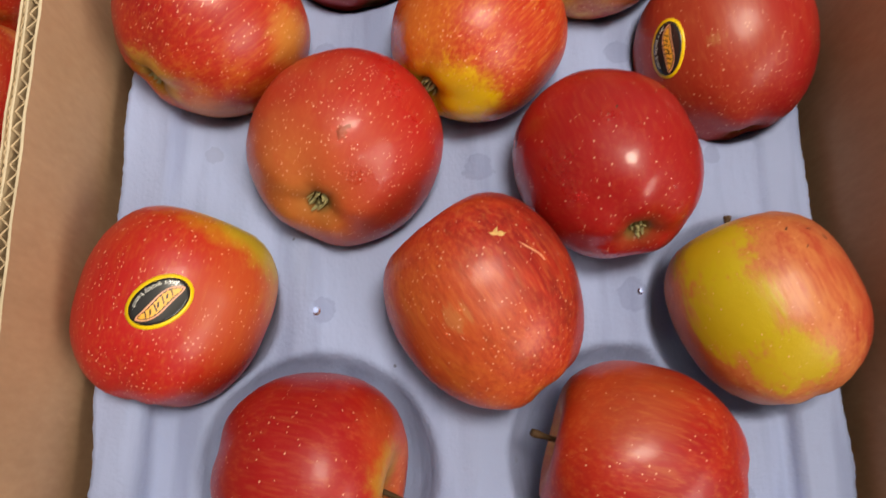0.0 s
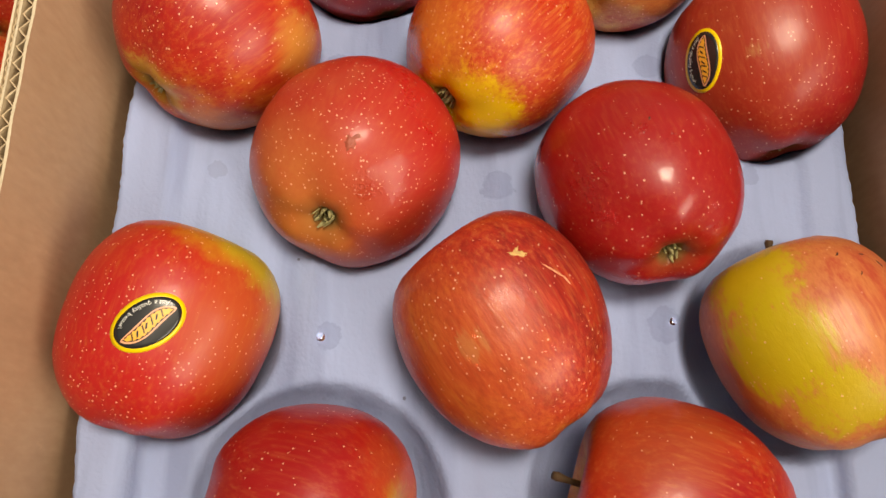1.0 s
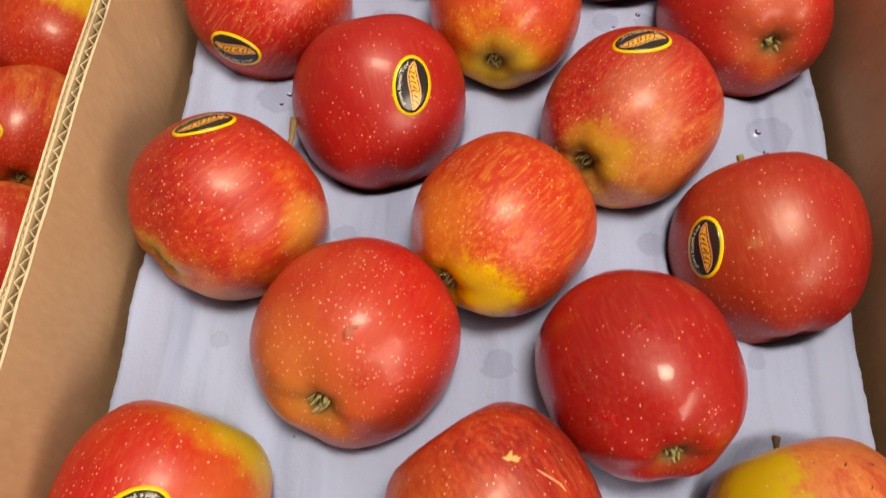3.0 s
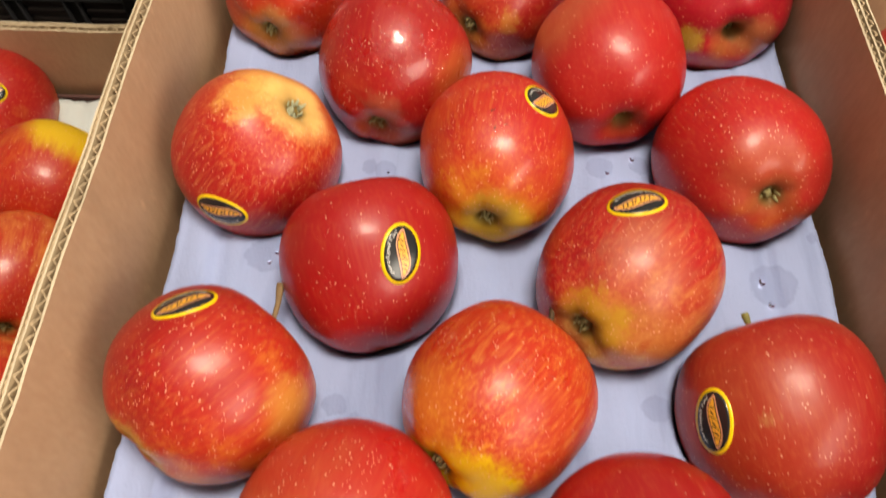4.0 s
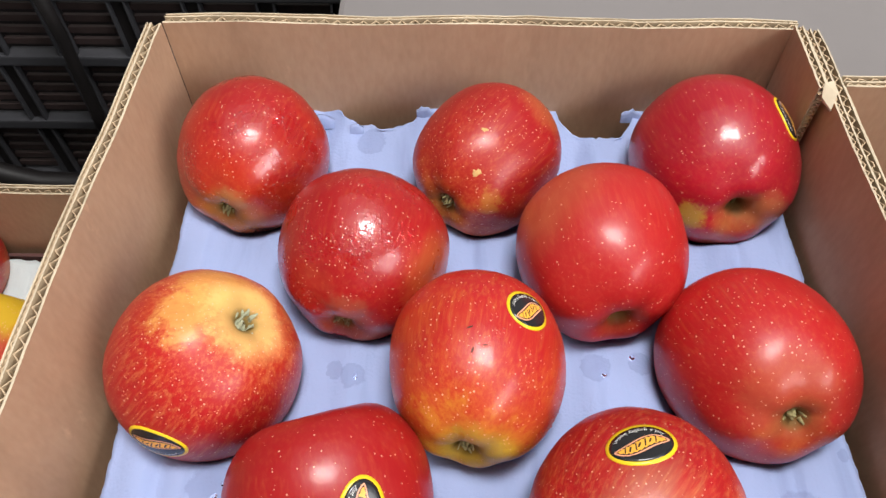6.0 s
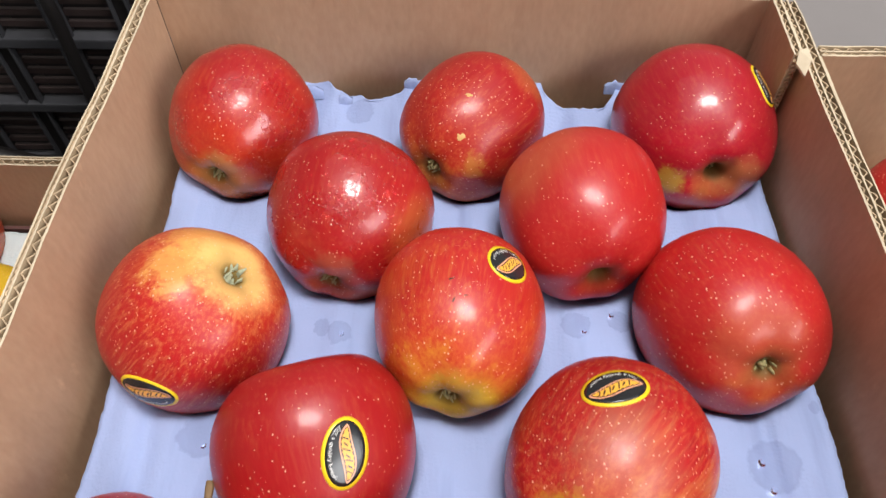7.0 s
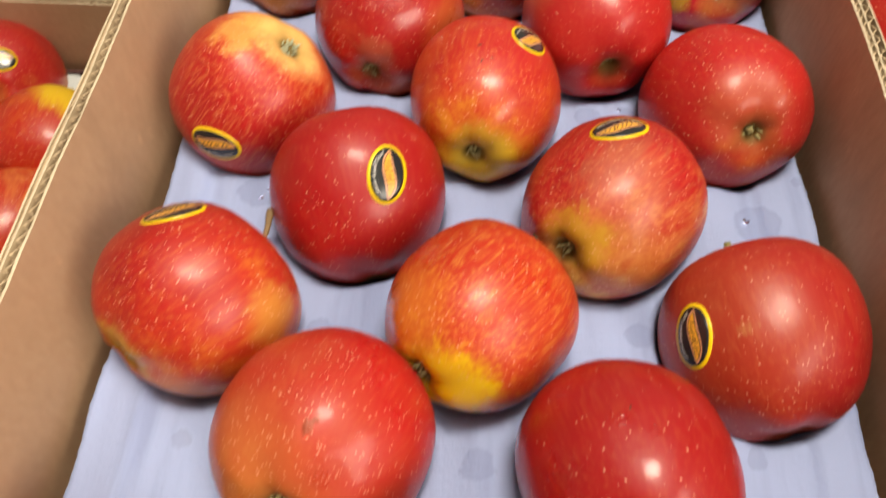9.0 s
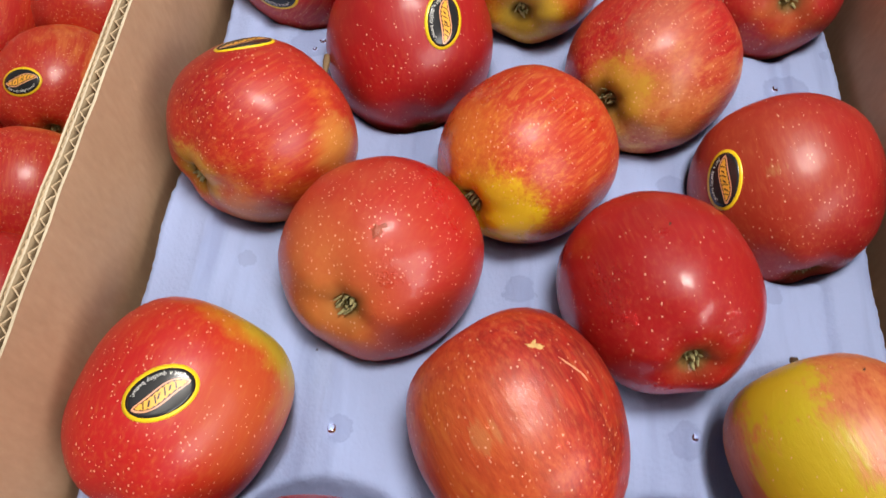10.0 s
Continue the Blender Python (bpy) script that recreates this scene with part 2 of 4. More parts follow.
    # russet in the two hollows, its dark core painting in the hole's shade
    rust = ramp(nodes, [(0.0, grey(0.8)), (0.03, grey(0)), (0.972, grey(0)), (0.992, grey(0.35)), (0.998, grey(1.0))])
    links.new(maths(nodes, links, "ADD", maths(nodes, links, "MULTIPLY", xyz.outputs[2], 0.5), 0.5), rust.inputs[0])
    c = mixed(nodes, links, rust.outputs[0], c, (0.13, 0.095, 0.03))
    # a few scars and bruises
    scar = put(nodes, "ShaderNodeTexNoise", Scale=5.2, Detail=8.0, Roughness=0.72)
    links.new(sh2.outputs[0], scar.inputs[0])
    sr = ramp(nodes, [(0.70, grey(0)), (0.735, grey(0.55))])
    links.new(scar.outputs[0], sr.inputs[0])
    c = mixed(nodes, links, sr.outputs[0], c, (0.60, 0.32, 0.13))
    links.new(c, bsdf.inputs["Base Color"])
    rough = maths(nodes, links, "ADD", 0.34, maths(nodes, links, "MULTIPLY", cloud.outputs[0], 0.20))
    links.new(rough, bsdf.inputs["Roughness"])
    # shine faded out in the flower-end hollow to keep grey reflections off
    dull = ramp(nodes, [(0.955, grey(1)), (0.985, grey(0.1))], True)
    links.new(maths(nodes, links, "ADD", maths(nodes, links, "MULTIPLY", xyz.outputs[2], 0.5), 0.5), dull.inputs[0])
    links.new(maths(nodes, links, "MULTIPLY", dull.outputs[0], 0.36), bsdf.inputs["Specular IOR Level"])
    shine = maths(nodes, links, "MULTIPLY", dull.outputs[0], gloss)
    links.new(shine, bsdf.inputs["Coat Weight"])
    bsdf.inputs["Coat Roughness"].default_value = 0.26 - 0.18 * gloss
    fine = put(nodes, "ShaderNodeTexNoise", Scale=240.0, Detail=3.0)
    links.new(co, fine.inputs[0])
    h = maths(nodes, links, "ADD", maths(nodes, links, "MULTIPLY", fine.outputs[0], 0.5), maths(nodes, links, "MULTIPLY", speck, 0.14))
    swell = put(nodes, "ShaderNodeTexNoise", Scale=70.0, Detail=2.0)
    links.new(co, swell.inputs[0])
    h = maths(nodes, links, "ADD", h, maths(nodes, links, "MULTIPLY", swell.outputs[0], 1.1))
    h = maths(nodes, links, "ADD", h, maths(nodes, links, "MULTIPLY", hair.outputs[0], 0.5 * streaks))
    if wet:
        where = ramp(nodes, [(0.64 - 0.2 * wet, grey(0)), (0.72 - 0.18 * wet, grey(1))])
        links.new(cloud.outputs[0], where.inputs[0])
        film = put(nodes, "ShaderNodeTexNoise", Scale=620.0, Detail=2.0)
        links.new(co, film.inputs[0])
        blobs = ramp(nodes, [(0.54, grey(0)), (0.62, grey(1))], True)
        links.new(film.outputs[0], blobs.inputs[0])
        beads = maths(nodes, links, "MULTIPLY", blobs.outputs[0], where.outputs[0])
        h = maths(nodes, links, "ADD", h, maths(nodes, links, "MULTIPLY", beads, 0.6))
        lean = nodes.new("ShaderNodeMix")
        links.new(where.outputs[0], lean.inputs[0])
        links.new(rough, lean.inputs[2])
        lean.inputs[3].default_value = 0.26
        links.new(lean.outputs[0], bsdf.inputs["Roughness"])
        links.new(maths(nodes, links, "ADD", shine, maths(nodes, links, "MULTIPLY", where.outputs[0], 0.5 * wet)), bsdf.inputs["Coat Weight"])
        links.new(maths(nodes, links, "SUBTRACT", 0.16, maths(nodes, links, "MULTIPLY", where.outputs[0], 0.10)), bsdf.inputs["Coat Roughness"])
    bump = put(nodes, "ShaderNodeBump", Strength=0.35, Distance=0.0006)
    links.new(h, bump.inputs["Height"])
    links.new(bump.outputs[0], bsdf.inputs["Normal"])
    links.new(bump.outputs[0], bsdf.inputs["Coat Normal"])
    return m


def plain(name, colour, rough=0.6, vary=0.25, scale=90.0, relief=0.0006, spec=0.4):
    m, nodes, links, bsdf = mat(name)
    co = nodes.new("ShaderNodeTexCoord").outputs["Object"]
    n = put(nodes, "ShaderNodeTexNoise", Scale=scale, Detail=6.0, Roughness=0.65)
    links.new(co, n.inputs[0])
    c = mixed(nodes, links, n.outputs[0], tuple(v * (1 - vary) for v in colour), tuple(min(1, v * (1 + vary)) for v in colour))
    links.new(c, bsdf.inputs["Base Color"])
    bsdf.inputs["Roughness"].default_value = rough
    bsdf.inputs["Specular IOR Level"].default_value = spec
    bump = put(nodes, "ShaderNodeBump", Strength=0.4, Distance=relief)
    links.new(n.outputs[0], bump.inputs["Height"])
    links.new(bump.outputs[0], bsdf.inputs["Normal"])
    return m


STEM = plain("dry_stem", (0.075, 0.040, 0.017), 0.7, 0.5, 500.0)
TAN_STEM = plain("tan_stem", (0.20, 0.125, 0.06), 0.7, 0.4, 500.0)
GREEN_STEM = plain("green_stem", (0.22, 0.20, 0.06), 0.6, 0.4, 500.0)
SEPAL = plain("dry_sepal", (0.29, 0.25, 0.11), 0.85, 0.55, 800.0)
SCAR_PALE = plain("corky_scar", (0.62, 0.38, 0.14), 0.75, 0.35, 700.0)
SCAR_PINK = plain("healed_scratch", (0.66, 0.27, 0.15), 0.6, 0.3, 700.0)
BRUISE = plain("brown_bruise", (0.33, 0.060, 0.028), 0.42, 0.3, 500.0)
SCAR_DARK = plain("dark_blemish", (0.10, 0.035, 0.02), 0.7, 0.4, 700.0)
SEPAL_PALE = plain("downy_sepal", (0.38, 0.39, 0.26), 0.9, 0.4, 900.0)
DARK_CUP = plain("calyx_cup", (0.055, 0.035, 0.018), 0.9, 0.5, 800.0)
ST_YELLOW = plain("sticker_yellow", (0.88, 0.60, 0.02), 0.28, 0.05, 60.0, 0.0001, 0.5)
ST_BLACK = plain("sticker_black", (0.018, 0.018, 0.02), 0.22, 0.2, 60.0, 0.0001, 0.6)
ST_PINK = plain("sticker_salmon", (0.85, 0.38, 0.22), 0.3, 0.1, 300.0, 0.0001, 0.5)
ST_ORANGE = plain("sticker_orange", (0.90, 0.42, 0.05), 0.3, 0.15, 300.0, 0.0001, 0.5)
ST_WHITE = plain("sticker_white", (0.78, 0.76, 0.72), 0.3, 0.05, 60.0, 0.0001, 0.5)
# crate tones lightened as if lit: brown slats, grey rails and rib edges
LIT_BROWN_PLASTIC = plain("lit_brown_plastic", (0.050, 0.033, 0.031), 0.55, 0.5, 40.0, 0.0008, 0.4)
LIT_GREY_PLASTIC = plain("lit_grey_plastic", (0.050, 0.050, 0.056), 0.5, 0.5, 30.0, 0.0008, 0.4)
BLACK_PLASTIC = plain("black_plastic", (0.011, 0.009, 0.009), 0.5, 0.5, 30.0, 0.0008, 0.5)
DARK_FLOOR = plain("dark_concrete_floor", (0.05, 0.045, 0.04), 0.8, 0.4, 12.0, 0.002)
PAINT = plain("shop_wall_paint", (0.34, 0.33, 0.31), 0.8, 0.08, 5.0, 0.001)
WHITE_PANEL = plain("white_panel", (0.225, 0.205, 0.20), 0.55, 0.06, 14.0, 0.0006)
GAP_DARK = plain("dark_red_gap", (0.10, 0.045, 0.04), 0.7, 0.15, 40.0)


# ---- builders ----
def link(name, bm, materials, parent=None, label="", smooth=True):
    me = bpy.data.meshes.new(name)
    bm.normal_update()
    bm.to_mesh(me)
    bm.free()
    for m in materials if isinstance(materials, (list, tuple)) else [materials]:
        me.materials.append(m)
    if smooth:
        me.polygons.foreach_set("use_smooth", [True] * len(me.polygons))
    ob = new(name, me)
    if parent:
        ob.parent = parent
    if label:
        tagged(ob, label)
    return ob


def mesh(name, verts, faces, materials, parent=None, label="", smooth=True, index=None):
    me = bpy.data.meshes.new(name)
    me.from_pydata([tuple(v) for v in verts], [], faces)
    for m in materials if isinstance(materials, (list, tuple)) else [materials]:
        me.materials.append(m)
    if index:
        me.polygons.foreach_set("material_index", index)
    me.polygons.foreach_set("use_smooth", [smooth] * len(me.polygons))
    me.update()
    ob = new(name, me)
    if parent:
        ob.parent = parent
    if label:
        tagged(ob, label)
    return ob


def block(bm, lo, hi, bevel=0.0):
    r = bmesh.ops.create_cube(bm, size=1.0)["verts"]
    for v in r:
        v.co = Vector([(a + b) / 2 + c * (b - a) for a, b, c in zip(lo, hi, v.co)])
    if bevel:
        es = list({e for v in r for e in v.link_edges})
        bmesh.ops.bevel(bm, geom=es, offset=bevel, segments=2, affect="EDGES", profile=0.6)


def blocks(name, spans, material, parent=None, label="", bevel=0.0):
    bm = bmesh.new()
    for lo, hi in spans:
        block(bm, lo, hi, bevel)
    return link(name, bm, material, parent, label, smooth=False)


def holder(name, at=(0, 0, 0)):
    ob = new(name)
    ob.location = at
    ob.empty_display_size = 0.02
    return ob


def tube(name, points, radii, material, parent, label="", sides=10):
    """A tapered tube through points, closed at both ends."""
    verts, faces = [], []
    pts = [Vector(p) for p in points]
    for i, p in enumerate(pts):
        d = (pts[min(i + 1, len(pts) - 1)] - pts[max(i - 1, 0)]).normalized()
        a = d.orthogonal().normalized()
        b = d.cross(a)
        for k in range(sides):
            w = 2 * math.pi * k / sides
            verts.append(p + radii[i] * (math.cos(w) * a + math.sin(w) * b))
    for i in range(len(pts) - 1):
        for k in range(sides):
            j = (k + 1) % sides
            faces.append((i * sides + k, i * sides + j, (i + 1) * sides + j, (i + 1) * sides + k))
    faces.append(tuple(range(sides))[::-1])
    faces.append(tuple(range((len(pts) - 1) * sides, len(pts) * sides)))
    return mesh(name, verts, faces, material, parent, label)


# ---- apples ----
class Shape:
    """Radius of an apple in each direction; z is the calyx end."""

    def __init__(self, wide, long, seed, lobes=0.018, taper=0.05, skew=0.03, hollow=0.36, dent=1.0, square=2.25):
        self.hollow, self.dent, self.square = hollow, dent, square
        self.a, self.b, self.seed, self.lobes, self.taper, self.skew = wide / 2, long / 2, seed, lobes, taper, skew
        rnd = random.Random(seed)
        self.turn = rnd.uniform(0, 6.28)
        self.lean = rnd.uniform(0, 6.28)
        self.off = Vector((rnd.uniform(-50, 50), rnd.uniform(-50, 50), rnd.uniform(-50, 50)))

    def radius(self, d):
        phi = math.acos(max(-1, min(1, d.z)))
        th = math.atan2(d.y, d.x)
        s, c = math.sin(phi), abs(math.cos(phi))
        n = self.square
        a = self.a * (1 - self.taper * d.z)
        r = ((s / a) ** n + (c / self.b) ** n) ** (-1 / n)
        r *= 1 - self.dent * (0.120 * math.exp(-((phi / 0.23) ** 2)) + 0.10 * math.exp(-((phi / 0.105) ** 2))) - self.hollow * math.exp(-(((math.pi - phi) / 0.36) ** 2))
        r *= 1 + self.lobes * math.cos(5 * th + self.turn) * math.exp(-(((phi - 0.55) / 0.38) ** 2))
        r *= 1 + self.skew * math.cos(th + self.lean) * d.z * s * 1.6
        r *= 1 + 0.028 * noise.noise(d * 1.3 + self.off) + 0.008 * noise.noise(d * 3.2 + self.off)
        return r


def apple_body(shape, material, parent, around=56, down=44):
    verts, faces = [Vector((0, 0, shape.radius(Vector((0, 0, 1)))))], []
    for i in range(1, down):
        u = i / down
        phi = math.pi * (u - 0.09 * math.sin(4 * math.pi * u) / 2)
        for k in range(around):
            th = 2 * math.pi * k / around
            d = Vector((math.sin(phi) * math.cos(th), math.sin(phi) * math.sin(th), math.cos(phi)))
            verts.append(d * shape.radius(d))
    verts.append(Vector((0, 0, -shape.radius(Vector((0, 0, -1))))))
    last = len(verts) - 1
    for k in range(around):
        j = (k + 1) % around
        faces.append((0, 1 + k, 1 + j))
        for i in range(down - 2):
            o = 1 + i * around
            faces.append((o + k, o + around + k, o + around + j, o + j))
        o = 1 + (down - 2) * around
        faces.append((o + j, o + k, last))
    return mesh("skin", verts, faces, material, parent)


def calyx_mesh(shape, parent, seed, material, big=1.0):
    """Dried sepals standing in the dark hollow at the flower end, each a bent blade of its own."""
    rnd = random.Random(seed)
    base = shape.radius(Vector((0, 0, 1)))
    ring = 14
    verts = [(0, 0, base + 0.0004)]
    for r, z in ((0.0016, 0.0005), (0.0032, 0.0011)):
        verts += [(r * math.cos(2 * math.pi * k / ring), r * math.sin(2 * math.pi * k / ring), base + z) for k in range(ring)]
    faces = [(0, 1 + k, 1 + (k + 1) % ring) for k in range(ring)]
    faces += [(1 + k, 1 + ring + k, 1 + ring + (k + 1) % ring, 1 + (k + 1) % ring) for k in range(ring)]
    # dark disc: colour stands in for the shaded depth between the sepals
    cup = mesh("calyx", verts, faces, DARK_CUP, parent, "dried hollow of the flower end, coloured dark for its shade")
    count = round(12 * big ** 1.5)
    for k in range(count):
        w = 2 * math.pi * k / count + rnd.uniform(-0.3, 0.3)
        out, up = Vector((math.cos(w), math.sin(w), 0)), Vector((0, 0, 1))
        side = up.cross(out)
        reach, lift = big * rnd.uniform(-0.0024, 0.0020), big ** 0.5 * rnd.uniform(0.0022, 0.0056)
        p0 = out * 0.0026 * big * rnd.uniform(0.55, 1.0) + up * base
        p1 = p0 + out * reach * 0.4 + up * lift * 0.65
        p2 = p0 + out * reach + up * lift + side * rnd.uniform(-0.0012, 0.0012)
        verts, faces = [], []
        for p, h in ((p0, 0.0010), (p1, 0.0008), (p2, 0.0003)):
            verts += [p - side * h - out * 0.0002, p + side * h - out * 0.0002, p + side * h + out * 0.0002, p - side * h + out * 0.0002]
        for q in (0, 4):
            faces += [(q + a, q + e, q + 4 + e, q + 4 + a) for a, e in ((0, 1), (1, 2), (2, 3), (3, 0))]
        faces.append((8, 9, 10, 11))
        mesh("sepal", verts, faces, material, cup)
    return cup


def tagline():
    """The small line of words, as flat outlines about one unit wide."""
    curve = bpy.data.curves.new("words", "FONT")
    curve.body = "Just a quality better!"
    curve.resolution_u = 1
    ob = new("words", curve)
    bpy.context.view_layer.update()
    me = bpy.data.meshes.new_from_object(ob.evaluated_get(bpy.context.evaluated_depsgraph_get()))
    xs = [v.co.x for v in me.vertices]
    span = max(xs) - min(xs)
    verts = [((v.co.x - min(xs)) / span, v.co.y / span) for v in me.vertices]
    faces = [tuple(p.vertices) for p in me.polygons]
    bpy.data.objects.remove(ob)
    bpy.data.curves.remove(curve)
    bpy.data.meshes.remove(me)
    return verts, faces


WORDS = tagline()


def sticker(shape, parent, centre_dir, along, half_long=0.0119, half_wide=0.0080):
    """An oval paper sticker that follows the peel. centre_dir, along: in the apple's own axes."""
    n = centre_dir.normalized()
    u = (along - n * along.dot(n)).normalized()
    v = n.cross(u)
    base = n * shape.radius(n)
    fa, fb = half_long / 0.0119, half_wide / 0.0080

    def onto(a, b, lift):
        a, b = a * fa, b * fb
        p = base + u * a + v * b
        d = p.normalized()
        return d * (shape.radius(d) + lift)

    def oval(name, ra, rb, lift, material, holder_ob, label="", inner=0.0):
        verts, faces = [], []
        rings, seg = 7, 40
        for i in range(rings + 1):
            f = inner + (1 - inner) * i / rings
            for k in range(seg):
                w = 2 * math.pi * k / seg
                verts.append(onto(ra * f * math.cos(w), rb * f * math.sin(w), lift))
        for i in range(rings):
            for k in range(seg):
                j = (k + 1) % seg
                faces.append((i * seg + k, (i + 1) * seg + k, (i + 1) * seg + j, i * seg + j))
        # paper thickness at the rim
        o = len(verts)
        for k in range(seg):
            w = 2 * math.pi * k / seg
            verts.append(onto(ra * math.cos(w), rb * math.sin(w), lift - 0.0003))
        for k in range(seg):
            j = (k + 1) % seg
            faces.append((rings * seg + k, o + k, o + j, rings * seg + j))
        return mesh(name, verts, faces, material, holder_ob, label)

    root = oval("sticker", 0.0119, 0.0080, 0.00030, ST_YELLOW, parent, "oval yellow and black paper fruit sticker")
    oval("black_field", 0.0106, 0.0067, 0.00042, ST_BLACK, root)

    def lens(name, half, fat, bend, off, lift, material, wave=0.0):
        verts, faces = [], []
        steps = 28
        for i in range(steps + 1):
            s = -1 + 2 * i / steps
            mid = off + bend * math.sin(s * 2.4) + wave * math.sin(s * 30)
            w = fat * (1 - s * s) ** 0.7 + 0.00002
            for q in (-1, 0, 1):
                verts.append(onto(half * s, mid + w * q, lift))
        for i in range(steps):
            for q in (0, 1):
                a = i * 3 + q
                faces.append((a, a + 3, a + 4, a + 1))
        mesh(name, verts, faces, material, root)

    lens("logo_outline", 0.0094, 0.0025, 0.0012, 0.0008, 0.00052, ST_PINK)
    lens("logo_field", 0.0086, 0.0020, 0.0012, 0.0008, 0.00058, ST_BLACK)
    lens("logo_shape", 0.0082, 0.0016, 0.0012, 0.0008, 0.00064, ST_ORANGE, 0.00022)
    verts, faces = [], []
    for k, (s, tilt, up, w) in enumerate(((-0.62, 0.5, 0.9, 0.00022), (-0.42, 0.9, 0.5, 0.0003), (-0.2, 0.6, 0.8, 0.00022), (0.02, 1.0, 0.5, 0.00032), (0.2, 0.4, 0.8, 0.00022), (0.42, 0.8, 0.6, 0.0003), (0.64, 0.6, 0.8, 0.0002))):
        mid = 0.0008 + 0.0012 * math.sin(s * 2.4)
        tall = 0.0016 * (1 - s * s) ** 0.6 * up
        o = len(verts)
        for a, q in ((-w, -1), (w, -1), (w + tilt * 0.001, 1), (-w + tilt * 0.001, 1)):
            verts.append(onto(0.0082 * s + a, mid + tall * q, 0.00070))
        faces.append((o, o + 1, o + 2, o + 3))
    mesh("logo_mark", verts, faces, ST_BLACK, root, smooth=False)
    verts, faces = WORDS
    placed = []
    for tx, ty in verts:
        w = math.radians(206 + 128 * tx)
        ca, sa = math.cos(w), math.sin(w)
        q = ty * 0.0185
        placed.append(onto((0.0092 - q * 0.9) * ca, (0.0056 - q * 0.9) * sa, 0.00058))
    mesh("tagline", placed, faces, ST_WHITE, root, "white lettering", smooth=False)


def blemish(shape, parent, centre_dir, along, long, wide, material, seed, name="blemish"):
    """A flat patch of corky or bruised skin with a ragged outline."""
    n = centre_dir.normalized()
    u = (along - n * along.dot(n)).normalized()
    v = n.cross(u)
    base = n * shape.radius(n)
    rnd = random.Random(seed)
    verts, faces = [], []
    seg = 22
    ragged = [rnd.uniform(0.55, 1.1) for _ in range(seg)]
    for i in range(4):
        for k in range(seg):
            w = 2 * math.pi * k / seg
            f = ragged[k] * i / 3
            p = base + u * long * f * math.cos(w) + v * wide * f * math.sin(w)
            d = p.normalized()
            verts.append(d * (shape.radius(d) + 0.00016 - 0.00022 * (i == 3)))
    for i in range(3):
        for k in range(seg):
            j = (k + 1) % seg
            faces.append((i * seg + k, (i + 1) * seg + k, (i + 1) * seg + j, i * seg + j))
    mesh(name, verts, faces, material, parent)


def apple(centre, axis, wide, long, skin, seed, label, stickers=(), calyx=True, stem=None, group="apples in the tray", taper=0.05, lobes=0.018, skew=0.03, stem_material=None, hollow=0.36, dent=1.0, square=2.25, blemishes=(), sepals=None, beads=(), flower=1.0):
    root = holder("apple", centre)
    turn = Vector(axis).normalized().to_track_quat("Z", "Y")
    root.rotation_mode = "QUATERNION"
    root.rotation_quaternion = turn
    back = turn.to_matrix().transposed()
    shape = Shape(wide, long, seed, lobes, taper, skew, hollow, dent, square)
    apple_body(shape, skin, root)
    if calyx:
        calyx_mesh(shape, root, seed, sepals or SEPAL, flower)
    if stem:
        foot = Vector((0, 0, -shape.radius(Vector((0, 0, -1))) + 0.002))
        tip = back @ (Vector(stem) - Vector(centre))
        bow = Vector((0, 0, -1)) * (tip - foot).length * 0.45
        pts = [foot * (1 - s) ** 2 + (foot + bow) * 2 * s * (1 - s) + tip * s * s for s in (0, 0.25, 0.5, 0.75, 0.93, 1)]
        tube("stem", pts, [0.0012, 0.0010, 0.0010, 0.0011, 0.0016, 0.0013], stem_material or STEM, root, "short woody brown stem")
    for d, along, *size in stickers:
        sticker(shape, root, back @ Vector(d), back @ Vector(along), *size)
    for k, (d, along, long_, wide_, m) in enumerate(blemishes):
        blemish(shape, root, back @ Vector(d), back @ Vector(along), long_, wide_, m, seed * 7 + k)
    if beads:
        water_beads(shape, root, back, beads, seed)
    return tagged(root, label, "apple", group)


def water_beads(shape, parent, back, ways, seed):
    """Fine drops clinging to the peel, in loose clusters round the given directions."""
    rnd = random.Random(seed)
    verts, faces = [], []
    for way, spread, count in ways:
        n = (back @ Vector(way)).normalized()
        u = n.orthogonal().normalized()
        v = n.cross(u)
        for _ in range(count):
            a, f = rnd.uniform(0, 6.283), spread * abs(rnd.gauss(0, 0.55))
            d = (n + (u * math.cos(a) + v * math.sin(a)) * math.tan(math.radians(min(f, 55)))).normalized()
            base = d * shape.radius(d)
            p = d.orthogonal().normalized()
            q = d.cross(p)
            r = rnd.uniform(0.00028, 0.00062) * (1.7 if rnd.random() < 0.14 else 1.0)
            o = len(verts)
            verts.append(base + d * r * 0.55)
            for ring, (out, up) in enumerate(((0.45, 0.48), (0.82, 0.26), (1.0, -0.05))):
                for k in range(8):
                    w = 6.283 * k / 8
                    g = 1 + 0.25 * math.sin(2 * w + a)
                    verts.append(base + (p * math.cos(w) + q * math.sin(w)) * r * out * g + d * r * up)
            for k in range(8):
                j = (k + 1) % 8
                faces.append((o, o + 1 + k, o + 1 + j))
                for ring in (0, 1):
                    b = o + 1 + 8 * ring
                    faces.append((b + k, b + 8 + k, b + 8 + j, b + j))
    ob = mesh("beaded_water", verts, faces, WATER, parent, "fine clear beads of water")
    ob["kind"] = "stuff"
    ob.visible_shadow = False


def skin_for(axis, blush, patches=(), **k):
    back = Vector(axis).normalized().to_track_quat("Z", "Y").to_matrix().transposed()
    return apple_skin(blush=back @ Vector(blush), patches=[(back @ Vector(d), *rest) for d, *rest in patches], **k)


